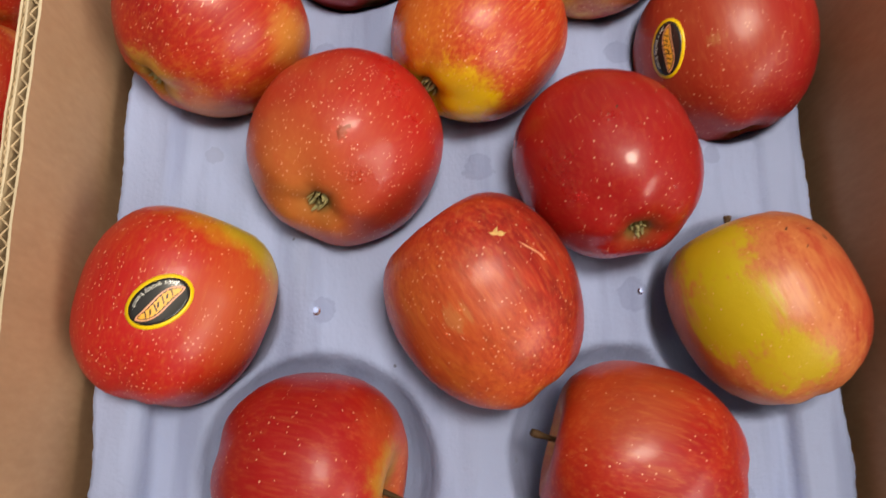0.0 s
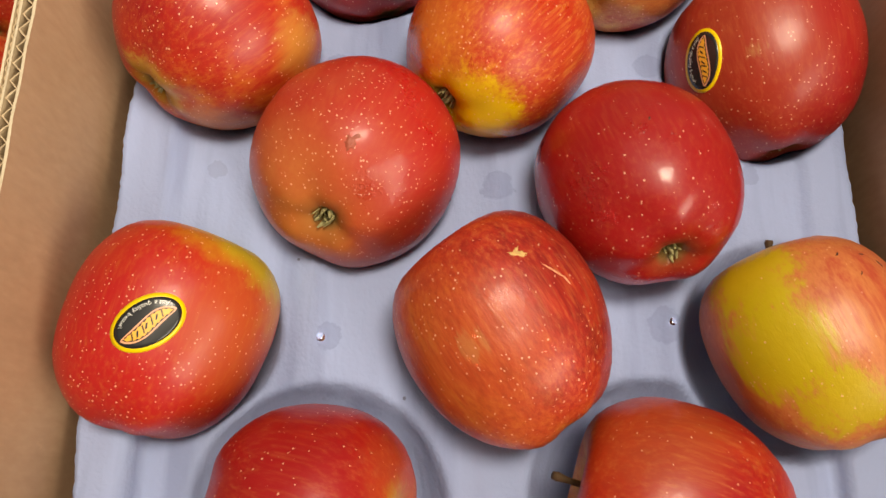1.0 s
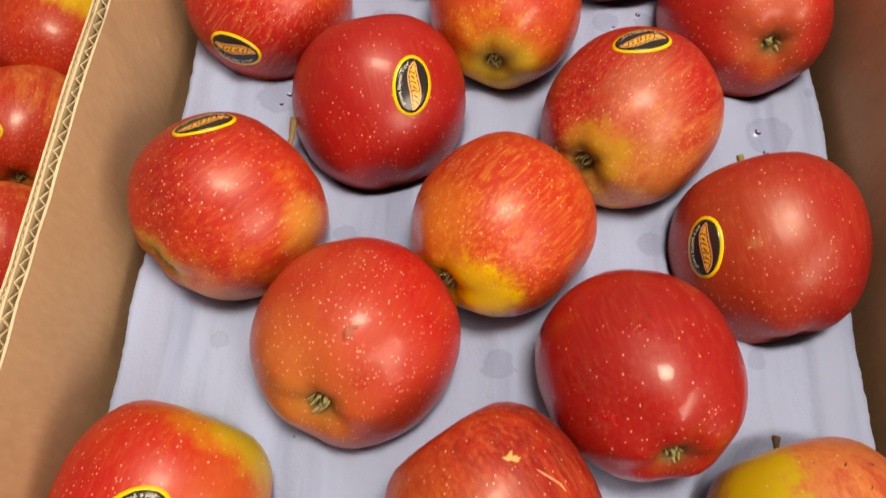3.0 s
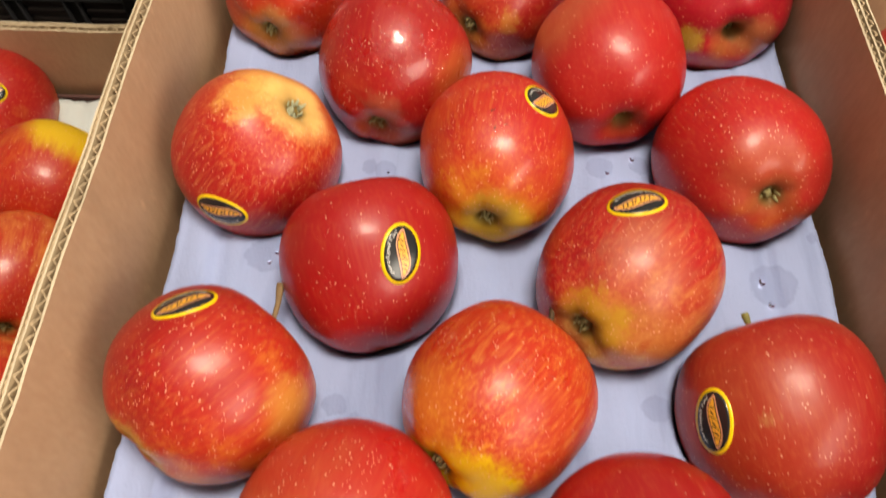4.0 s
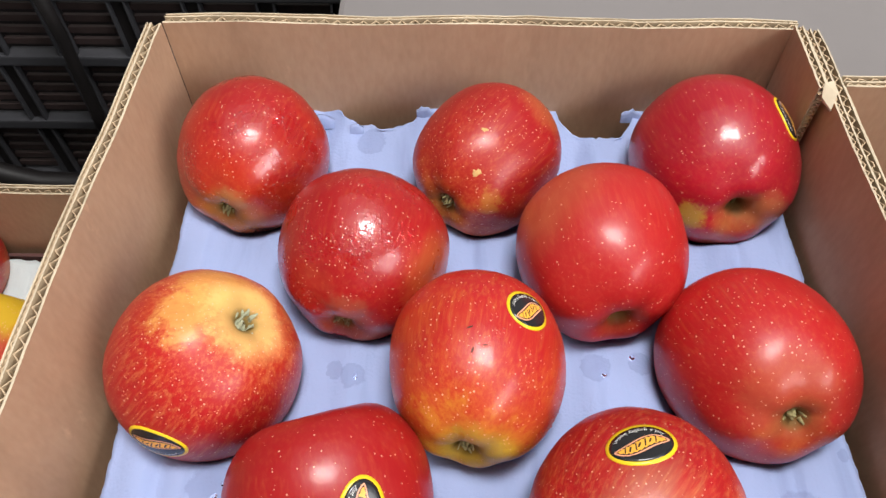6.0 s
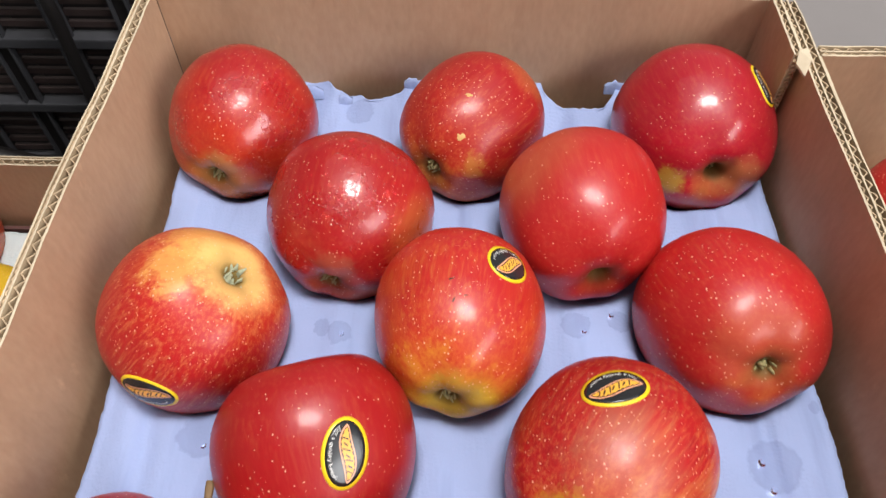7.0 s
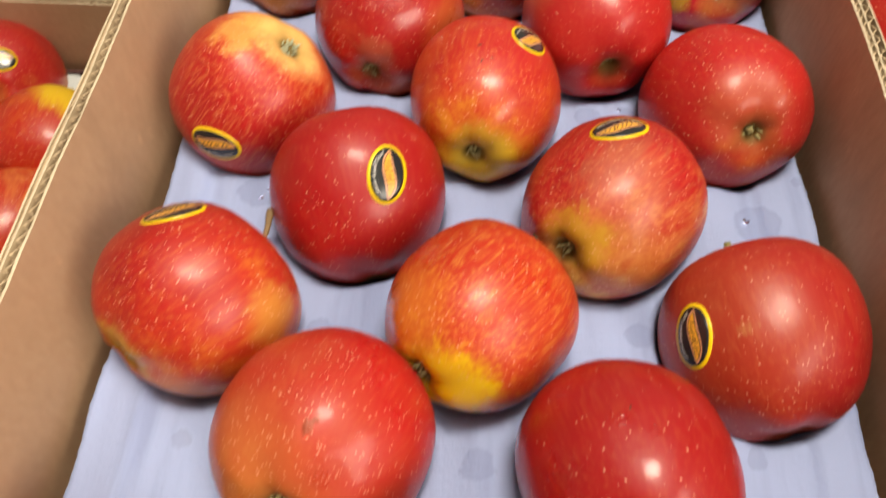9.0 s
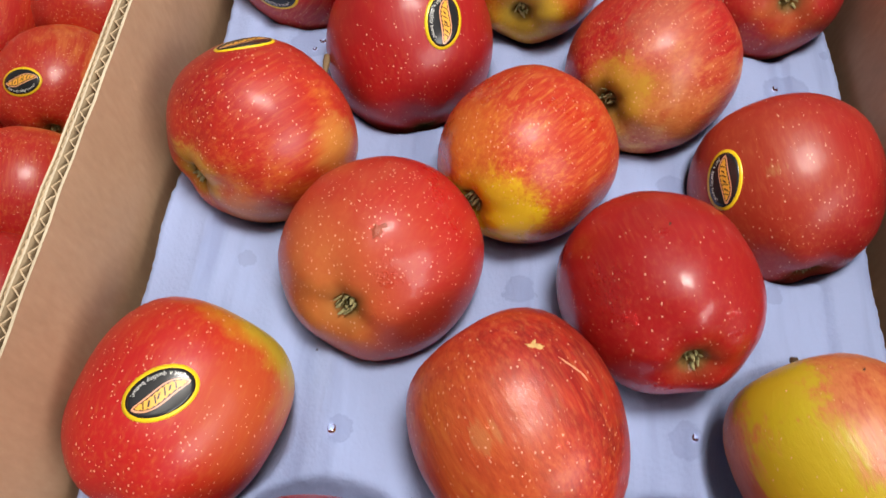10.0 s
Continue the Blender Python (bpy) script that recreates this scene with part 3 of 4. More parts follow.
CRIMSON, CRIMSON_DEEP = (0.45, 0.012, 0.013), (0.34, 0.007, 0.009)
SCARLET, SCARLET_DEEP = (0.48, 0.028, 0.010), (0.36, 0.012, 0.008)
AMBER, GOLD, LIME = (0.68, 0.30, 0.065), (0.80, 0.46, 0.10), (0.58, 0.47, 0.03)


# ---- boxes ----
def panel(parent, p0, p1, z0, z1, inward, flutes, name="wall_panel", bow=0.0, seed=1, ripple=0.0005):
    """A wall of corrugated board from p0 to p1 (its inner face), built outwards: liner, flute, liner (, flute, liner)."""
    p0, p1, inward = Vector((*p0, 0)), Vector((*p1, 0)), Vector((*inward, 0))
    run = (p1 - p0).length
    way = (p1 - p0).normalized()
    steps, rows = max(8, int(run / 0.012)), 6

    def at(s, deep, z):
        f = s / run
        k = (z - z0) / (z1 - z0)
        push = bow * math.sin(math.pi * f) * k + ripple * 3 * k * noise.noise(Vector((s * 14, seed * 7.3, 0.3))) + ripple * noise.noise(Vector((s * 60, seed, 2.0)))
        p = p0 + way * s - inward * (deep + push)
        return Vector((p.x, p.y, z + (0.0011 * noise.noise(Vector((s * 16, 3.1, seed))) + 0.0005 * noise.noise(Vector((s * 150, 1.1, seed + deep * 400)))) * (k > 0.99)))

    root = holder(name, tuple(p0 + way * run / 2 + Vector((0, 0, z0))))
    root.parent = parent
    back = -Vector(root.location)

    def sheet(label_name, d0, d1, face_mat, outer_mat):
        verts, faces, index = [], [], []
        for i in range(steps + 1):
            s = run * i / steps
            for j in range(rows + 1):
                z = z0 + (z1 - z0) * j / rows
                verts += [at(s, d0, z) + back, at(s, d1, z) + back]
        R = 2 * (rows + 1)
        for i in range(steps):
            o, q = i * R, (i + 1) * R
            for j in range(rows):
                faces.append((o + 2 * j, q + 2 * j, q + 2 * j + 2, o + 2 * j + 2)); index.append(0)
                faces.append((o + 2 * j + 1, o + 2 * j + 3, q + 2 * j + 3, q + 2 * j + 1)); index.append(1)
            faces.append((o + R - 2, q + R - 2, q + R - 1, o + R - 1)); index.append(2)
            faces.append((o, o + 1, q + 1, q)); index.append(2)
        for o in (0, steps * R):
            for j in range(rows):
                faces.append((o + 2 * j, o + 2 * j + 1, o + 2 * j + 3, o + 2 * j + 2)); index.append(2)
        mesh(label_name, verts, faces, [face_mat, outer_mat, CREAM], root, smooth=False, index=index)

    def flute(d0, d1, pit, phase):
        verts, faces = [], []
        n = int(run / pit * 4)
        half = 0.00030
        for i in range(n + 1):
            s = run * i / n
            f = 0.5 - 0.5 * math.cos(2 * math.pi * i / 4 + phase + 0.5 * noise.noise(Vector((s * 40, seed, 5))))
            d = d0 + half + (d1 - d0 - 2 * half) * f
            low = 0.0006 + 0.0005 * noise.noise(Vector((s * 300, seed, 9)))
            for z in (z1 - low, z0):
                for o in (-half, half):
                    verts.append(at(s, d + o, min(z, z1 - 0.0001)) + back)
        for i in range(n):
            o, q = 4 * i, 4 * i + 4
            faces += [(o, q, q + 1, o + 1), (o, o + 2, q + 2, q), (o + 1, q + 1, q + 3, o + 3)]
        mesh("flute", verts, faces, FLUTE, root, smooth=False)

    d = 0.0
    thick = 0.0009
    count = len(flutes)
    sheet("inner_liner", d, d + thick, BROWN, FLUTE)
    d += thick
    for i, (deep, pit) in enumerate(flutes):
        flute(d, d + deep, pit, i)
        d += deep
        last = i == count - 1
        sheet("outer_liner" if last else "middle_liner", d, d + thick * 0.8, FLUTE, WHITE_LINER if last else FLUTE)
        d += thick * 0.8
    return root, d


def apple_box(x0, x1, y0, y1, zf, zt, label, west, east, north, south, bows=(0, 0, 0, 0), seed=1):
    box = holder("cardboard_box", ((x0 + x1) / 2, (y0 + y1) / 2, zf))
    inv = Vector(box.location)

    def go(*a, **k):
        root, d = panel(box, *a, **k)
        root.location = Vector(root.location) - inv
        return d

    go((x0, y0), (x0, y1), zf, zt, (1, 0), west, bow=bows[0], seed=seed)
    go((x1, y0), (x1, y1), zf, zt, (-1, 0), east, bow=bows[1], seed=seed + 1)
    go((x0 + 0.0004, y1), (x1 - 0.0004, y1), zf, zt, (0, -1), north, bow=bows[2], seed=seed + 2)
    go((x0, y0), (x1, y0), zf, zt, (0, 1), south, bow=bows[3], seed=seed + 3)
    bm = bmesh.new()
    block(bm, (x0 - 0.004 - inv.x, y0 - 0.004 - inv.y, -0.004), (x1 + 0.004 - inv.x, y1 + 0.004 - inv.y, 0))
    link("bottom", bm, BROWN, box, smooth=False)
    return tagged(box, label, "cardboard box", "apple boxes")


def pulp_tray(x0, x1, y0, y1, cups, material, label, step=0.0016, seed=4, web=0.0, scallops=(), spread=(0.0, 0.0)):
    """Moulded pulp tray: one sheet with a hollow for each apple, a lip at the rim and torn edges."""
    nx, ny = int((x1 - x0) / step), int((y1 - y0) / step)
    verts, faces = [], []

    def height(x, y):
        z = 0.0
        for cx, cy, deep_z, deep_r in cups:
            d2 = (x - cx) ** 2 + (y - cy) ** 2
            if d2 < 0.058 ** 2:
                d = math.sqrt(d2)
                cut = deep_z - math.sqrt(max(deep_r ** 2 - d2, 0)) if d < deep_r else 1.0
                k = 0.009 if deep_r < 0.041 else 0.0045
                h = max(0.0, min(1.0, 0.5 + 0.5 * (z - cut) / k))
                z = z * (1 - h) + cut * h - k * h * (1 - h)
        z = max(z, -0.0262)
        edge = min(x - x0, x1 - x, y - y0)
        lip = max(0.0, min(1.0, (0.0205 - edge) / 0.0028))
        front = max(0.0, min(1.0, (y0 + 0.125 - y) / 0.05))
        z += (0.0020 + 0.0045 * front) * (lip * lip * (3 - 2 * lip) - 0.35)
        z += 0.0030 * noise.noise(Vector((x * 62, y * 7, seed))) + 0.0022 * noise.noise(Vector((x * 24, y * 22, seed))) + 0.0007 * noise.noise(Vector((x * 120, y * 22, seed)))
        return z + web

    rc = 0.022
    for j in range(ny + 1):
        v = j / ny
        for i in range(nx + 1):
            u = i / nx
            x, y = x0 + (x1 - x0) * u, y0 + (y1 - y0) * v
            # torn, fuzzy edges and rounded near corners
            tear = 0.0022 * noise.noise(Vector((y * 30, seed, 1))) + 0.0005 * noise.noise(Vector((y * 310, seed, 2)))
            tear2 = 0.0020 * noise.noise(Vector((x * 40, seed, 3))) + 0.0022 * noise.noise(Vector((x * 190, seed, 4))) + 0.0012 * noise.noise(Vector((x * 520, seed, 6)))
            fx = max(0.0, 1 - min(u, 1 - u) * (x1 - x0) / 0.012)
            xx = x + tear * fx + (fx > 0.93) * 0.0002 * random.uniform(-1, 1)
            fy = max(0.0, 1 - (1 - v) * (y1 - y0) / 0.045)
            # the sheet narrows on one flank and widens on the other towards the back
            xx += spread[0] * max(0.0, y - 0.20) * (1 - u) + spread[1] * max(0.0, y - 0.18) * u
            cutb = sum(sd * max(0.0, 1 - ((x - sx) / sw) ** 2) ** 0.5 for sx, sw, sd in scallops)
            yy = y - (cutb + 0.6 * tear2) * fy + ((tear2 * 1.6 - 0.004 * max(0.0, noise.noise(Vector((x * 75, seed, 8))))) if v > 0.995 else 0)
            ex, ey = min(xx - x0, x1 - xx), yy - y0
            if ex < rc and ey < rc:
                px, py = rc - ex, rc - ey
                d = math.hypot(px, py)
                big = max(px, py)
                if d > 1e-6:
                    f = big / d
                    sgn = 1 if xx < (x0 + x1) / 2 else -1
                    xx = (x0 + rc - px * f) if sgn > 0 else (x1 - rc + px * f)
                    yy = y0 + rc - py * f
            verts.append((xx, yy, height(xx, yy) + 0.004 * fy * fy))
    W = nx + 1
    for j in range(ny):
        for i in range(nx):
            a = j * W + i
            faces.append((a, a + 1, a + W + 1, a + W))
    # the sheet's thickness, along the rim
    rim = [i for i in range(W)] + [j * W + nx for j in range(1, ny + 1)] + [ny * W + i for i in range(nx - 1, -1, -1)] + [j * W for j in range(ny - 1, 0, -1)]
    o = len(verts)
    verts += [(verts[i][0], verts[i][1], verts[i][2] - 0.0022) for i in rim]
    n = len(rim)
    for k in range(n):
        faces.append((rim[k], o + k, o + (k + 1) % n, rim[(k + 1) % n]))
    ob = mesh("pulp_tray", verts, faces, material)
    return tagged(ob, label, "fruit tray")


# ---- the place ----
def slab(name, lo, hi, material, label, category):
    ob = blocks(name, [(lo, hi)], material)
    return tagged(ob, label, category, kind="structure")


slab("floor", (-3, -3, -0.98), (3, 3, -0.92), DARK_FLOOR, "dark worn concrete shop floor", "floor")
slab("ceiling", (-3, -3, 2.6), (3, 3, 2.66), PAINT, "plain painted shop ceiling", "ceiling")
slab("wall_north", (-3, 2.2, -0.92), (3, 2.3, 2.6), PAINT, "plain painted shop wall", "wall")
slab("wall_west", (-2.6, -3, -0.92), (-2.5, 2.2, 2.6), PAINT, "plain painted shop wall", "wall")
front_wall = blocks("wall_east", [((2.95, -2.5, -0.92), (3.05, -2.35, 2.6)), ((2.95, -0.35, -0.92), (3.05, 2.2, 2.6)), ((2.95, -2.35, 1.95), (3.05, -0.35, 2.6)), ((2.95, -2.35, -0.92), (3.05, -0.35, 0.10))], PAINT)
tagged(front_wall, "plain painted shop wall with a wide open front", "wall", kind="structure")
# unseen partition, added to keep low light off the near right corner
slab("shade_wall", (0.49, -2.5, -0.92), (0.53, 0.21, 0.32), PAINT, "unseen low partition added to shade the near right corner", "wall")
slab("wall_south", (-2.5, -2.6, -0.92), (3, -2.5, 2.6), PAINT, "plain painted shop wall behind the stall", "wall")

# the box in the middle, on a lower one of its kind
X0, X1, Y0, Y1, ZF, ZT = -0.1435, 0.1525, 0.006, 0.4815, -0.030, 0.0560
SINGLE, DOUBLE = [(0.0034, 0.0060), (0.0012, 0.003)], [(0.0020, 0.0042), (0.0030, 0.0062)]
main_box = apple_box(X0, X1, Y0, Y1, ZF, ZT, "open brown corrugated cardboard box holding a tray of apples", SINGLE, DOUBLE, SINGLE, SINGLE, bows=(0.004, 0.002, 0.001, 0), seed=3)

# inner flap at the back corner, with its cut flute showing
flap_holder = holder("corner_flap", (0.1475 - (X0 + X1) / 2, 0.4385 - (Y0 + Y1) / 2, 0))
flap_holder.parent = main_box
tagged(flap_holder, "folded inner flap with a raw corrugated edge")
flap_at = Vector(main_box.location) + Vector(flap_holder.location)
flap_panel, _ = panel(flap_holder, (0.1478, 0.4395), (0.1478, 0.4803), ZF, ZT + 0.003, (-1, 0), [(0.0024, 0.0052)], name="flap_board", seed=71, ripple=0.0002)
flap_panel.location = Vector(flap_panel.location) - flap_at
vs, fs = [], []
for i in range(110):
    z = (ZT - ZF + 0.0015) * i / 109
    x = 0.0022 + 0.0011 * math.sin(i * math.pi / 1.5 + 0.3)
    vs += [(x - 0.0005, -0.0004, z), (x + 0.0005, -0.0004, z), (x - 0.0005, 0.0012, z), (x + 0.0005, 0.0012, z)]
for i in range(109):
    a = 4 * i
    fs += [(a, a + 1, a + 5, a + 4), (a, a + 4, a + 6, a + 2), (a + 1, a + 3, a + 7, a + 5)]
mesh("raw_edge", vs, fs, FLUTE, flap_holder, smooth=False)
bm = bmesh.new()
for q in ((0.0008, -0.003, ZT - ZF + 0.0012), (0.0040, -0.0085, ZT - ZF - 0.001), (0.0068, -0.003, ZT - ZF + 0.003), (0.0062, 0.0035, ZT - ZF + 0.0046), (0.002, 0.002, ZT - ZF + 0.0046)):
    bm.verts.new(q)
f = bm.faces.new(bm.verts)
r = bmesh.ops.extrude_face_region(bm, geom=[f])
for v in r["geom"]:
    if isinstance(v, bmesh.types.BMVert):
        v.co.z -= 0.0012
link("torn_tab", bm, CREAM, flap_holder, "small torn white paper tab", smooth=False)

LZ = -0.105
left_box = apple_box(-0.452, -0.160, -0.02, 0.465, ZF + LZ, ZT + LZ, "open brown cardboard box packed with red apples", SINGLE, SINGLE, SINGLE, SINGLE, seed=23)
right_box = apple_box(0.172, 0.462, -0.01, 0.459, ZF - 0.012, ZT - 0.014, "open white-edged cardboard box with red apples", SINGLE, DOUBLE, DOUBLE, SINGLE, seed=43)


def stacked_carton(lo, hi, label):
    root = holder("closed_carton", ((lo[0] + hi[0]) / 2, (lo[1] + hi[1]) / 2, lo[2]))
    c = Vector(root.location)
    blocks("carton_body", [(tuple(Vector(lo) - c), tuple(Vector(hi) - c))], BROWN, root, bevel=0.002)
    return tagged(root, label, "cardboard box", "stacked cartons")


stacked_carton((-0.150, 0.0, -0.139), (0.163, 0.487, -0.034), "brown cardboard carton under the apple box")
stacked_carton((0.166, 0.0, -0.139), (0.47, 0.465, -0.046), "brown cardboard carton under the neighbouring box")
table = holder("stall_table", (0, 0.2, -0.92))
blocks("table_top", [((-0.62, -0.32, 0.74), (0.65, 0.31, 0.781))], BLACK_PLASTIC, table, bevel=0.003)
for sx in (-0.58, 0.55):
    for sy in (-0.28, 0.23):
        blocks("leg", [((sx, sy, 0), (sx + 0.05, sy + 0.05, 0.74))], BLACK_PLASTIC, table)
tagged(table, "dark table carrying the stacked fruit boxes", "table")

# pulp tray and the twenty apples in it
SPEC = [
    # centre, axis to the calyx, width, length, red, deep, ground, cover, streaks, blush, calyx tone, stem tone, words
    ((-0.0555, 0.0490, 0.0133), (-0.90, 0.18, -0.22), 0.0718, 0.0665, SCARLET, CRIMSON_DEEP, AMBER, 0.78, 0.35, (-0.3, 0.2, 0.9), 0.5, 0.35, "dark red apple with a short stem in the tray"),
    ((0.0592, 0.0523, 0.0140), (0.92, -0.25, 0.06), 0.0703, 0.0735, SCARLET, CRIMSON_DEEP, GOLD, 0.68, 0.45, (0.3, 0.0, 0.9), 0.5, 0.35, "red apple with orange streaks and a brown stem"),
    ((-0.1082, 0.1098, 0.0100), (-0.25, -0.95, 0.0), 0.0673, 0.0734, SCARLET, CRIMSON, LIME, 0.76, 0.25, (-0.75, -0.5, 0.45), 0.5, 1.0, "red apple fading to green-yellow, with an oval sticker"),
    ((0.0053, 0.1096, 0.0199), (0.55, -0.80, -0.05), 0.0685, 0.0787, (0.44, 0.026, 0.013), (0.24, 0.009, 0.008), (0.56, 0.16, 0.03), 0.62, 1.0, (0.8, 0.45, 0.2), 0.7, 0.5, "orange-red streaked apple with a small scar"),
    ((0.1114, 0.1083, 0.0160), (0.35, -0.92, 0.05), 0.0664, 0.0736, (0.56, 0.16, 0.055), (0.46, 0.06, 0.03), (0.60, 0.27, 0.07), 0.58, 1.2, (0.85, 0.6, 0.1), 0.5, 0.8, "half yellow-green half orange-red apple in the tray"),
    ((-0.0476, 0.1705, 0.0129), (-0.25, -0.84, 0.48), 0.0742, 0.0696, (0.45, 0.045, 0.022), CRIMSON, (0.54, 0.16, 0.045), 0.60, 0.22, (0.85, 0.5, 0.2), 0.5, 0.5, "red apple with a brown-orange flank and green calyx"),
    ((0.0526, 0.1619, 0.0213), (0.18, -0.89, 0.42), 0.0687, 0.0730, (0.41, 0.011, 0.012), CRIMSON_DEEP, AMBER, 0.86, 0.15, (0.3, 0.3, 0.9), 0.1, 0.5, "smooth deep red apple in the tray"),
    ((-0.1011, 0.2200, 0.0173), (-0.62, -0.76, 0.12), 0.0740, 0.0683, (0.46, 0.024, 0.012), CRIMSON_DEEP, (0.70, 0.36, 0.04), 0.74, 0.5, (-0.75, 0.55, 0.35), 0.85, 0.5, "red apple with yellow calyx end and oval sticker"),
    ((0.0045, 0.2176, 0.0191), (-0.63, -0.77, 0.13), 0.0675, 0.0698, (0.54, 0.050, 0.018), SCARLET, (0.80, 0.50, 0.04), 0.82, 1.2, (0.2, 0.8, 0.5), 1.0, 0.5, "orange-red streaked apple, yellow round the calyx"),
    ((0.1101, 0.2192, 0.0082), (0.20, -0.95, -0.15), 0.0735, 0.0750, (0.36, 0.024, 0.016), CRIMSON_DEEP, (0.50, 0.15, 0.05), 0.68, 0.45, (0.3, -0.6, 0.4), 0.3, 0.4, "dull red apple with an oval sticker on its side"),
    ((-0.0475, 0.2763, 0.0109), (0.25, -0.85, -0.40), 0.0732, 0.0721, CRIMSON, CRIMSON_DEEP, AMBER, 0.88, 0.12, (0.4, 0.3, 0.8), 0.2, 0.3, "plump deep red apple with an oval sticker"),
    ((0.0563, 0.2711, 0.0159), (-0.61, -0.76, 0.20), 0.0698, 0.0736, CRIMSON, CRIMSON_DEEP, (0.64, 0.33, 0.09), 0.66, 0.85, (-0.5, 0.75, 0.3), 0.6, 0.5, "red and yellow mottled apple with an oval sticker"),
    ((-0.1006, 0.3283, 0.0149), (0.60, 0.14, 0.78), 0.0731, 0.0702, SCARLET, CRIMSON, (0.82, 0.42, 0.13), 0.82, 1.0, (-0.2, -0.95, -0.2), 1.0, 0.5, "yellow-topped red streaked apple with an oval sticker"),
    ((0.0038, 0.3271, 0.0184), (-0.12, -0.97, 0.07), 0.0671, 0.0737, (0.54, 0.060, 0.016), CRIMSON, (0.66, 0.40, 0.03), 0.72, 0.6, (0.2, 0.7, 0.7), 1.0, 0.5, "tall orange-red striped apple with a round-looking sticker"),
    ((0.1117, 0.3326, 0.0131), (0.10, -0.88, 0.46), 0.0714, 0.0730, (0.43, 0.018, 0.016), CRIMSON, AMBER, 0.80, 0.25, (0.0, 0.5, 0.9), 0.5, 0.4, "red apple with a green-grey calyx in the tray"),
    ((-0.0443, 0.3783, 0.0177), (-0.17, -0.95, -0.12), 0.0715, 0.0680, CRIMSON, CRIMSON_DEEP, AMBER, 0.84, 0.2, (-0.2, 0.4, 0.9), 0.4, 0.4, "wet deep red apple beaded with water"),
    ((0.0563, 0.3806, 0.0194), (0.13, -0.99, 0.02), 0.0703, 0.0747, (0.43, 0.019, 0.017), CRIMSON, (0.62, 0.20, 0.07), 0.76, 0.25, (0.7, -0.6, 0.0), 0.08, 0.4, "red apple with a dark calyx hollow"),
    ((-0.1006, 0.4347, 0.0169), (-0.22, -0.95, -0.05), 0.0688, 0.0692, SCARLET, CRIMSON_DEEP, AMBER, 0.78, 0.25, (0.0, 0.6, 0.8), 0.45, 0.4, "wet red apple beaded with water beside the wall"),
    ((0.0086, 0.4353, 0.0160), (-0.55, -0.83, 0.05), 0.0651, 0.0716, (0.42, 0.026, 0.012), CRIMSON_DEEP, AMBER, 0.80, 0.5, (0.5, 0.5, 0.7), 0.45, 0.5, "orange-red apple with small pale scars"),
    ((0.1155, 0.4371, 0.0149), (0.08, -0.98, 0.16), 0.0747, 0.0752, (0.48, 0.008, 0.024), (0.36, 0.005, 0.016), GOLD, 0.90, 0.12, (0.1, 0.5, 0.8), 0.5, 0.4, "glossy crimson apple with a sticker beside the wall"),
]
STICKERS = {
    2: [((0.12, -0.14, 0.97), (-0.87, -0.50, 0))],
    7: [((-0.12, 0.49, 0.86), (-0.90, -0.42, 0))],
    9: [((-0.85, -0.25, 0.46), (0, -1.0, -0.54))],
    10: [((0.41, -0.33, 0.83), (-0.02, -1.0, -0.4))],
    11: [((-0.05, 0.42, 0.91), (-1, -0.12, 0))],
    12: [((-0.25, -0.95, 0.17), (1, -0.25, -0.15))],
    13: [((0.52, 0.25, 0.82), (-0.9, -0.5, 0.5), 0.0090, 0.0086)],
    19: [((0.68, 0.05, 0.73), (0.2, -1.0, -0.1))],
}
STEMS = {0: (-0.018, 0.037, 0.028), 1: (0.021, 0.063, 0.016), 7: (-0.0815, 0.2625, 0.018), 8: (0.026, 0.2585, 0.024), 9: (0.1005, 0.2565, 0.0165), 4: (0.1005, 0.144, 0.016), 18: (0.037, 0.4570, 0.028)}
HOLLOW = {2: 0.24, 4: 0.20, 10: 0.48}
SQUARE = {2: 2.5, 4: 2.4}
DOTS = {0: 0.25, 1: 0.2, 3: 0.6, 9: 0.5, 10: 0.38, 6: 0.12, 19: 0.2, 4: 0.15, 16: 0.10, 14: 0.45, 15: 0.7, 17: 0.8, 12: 1.0, 18: 0.9, 11: 0.8, 7: 1.0, 5: 1.15, 2: 1.1}
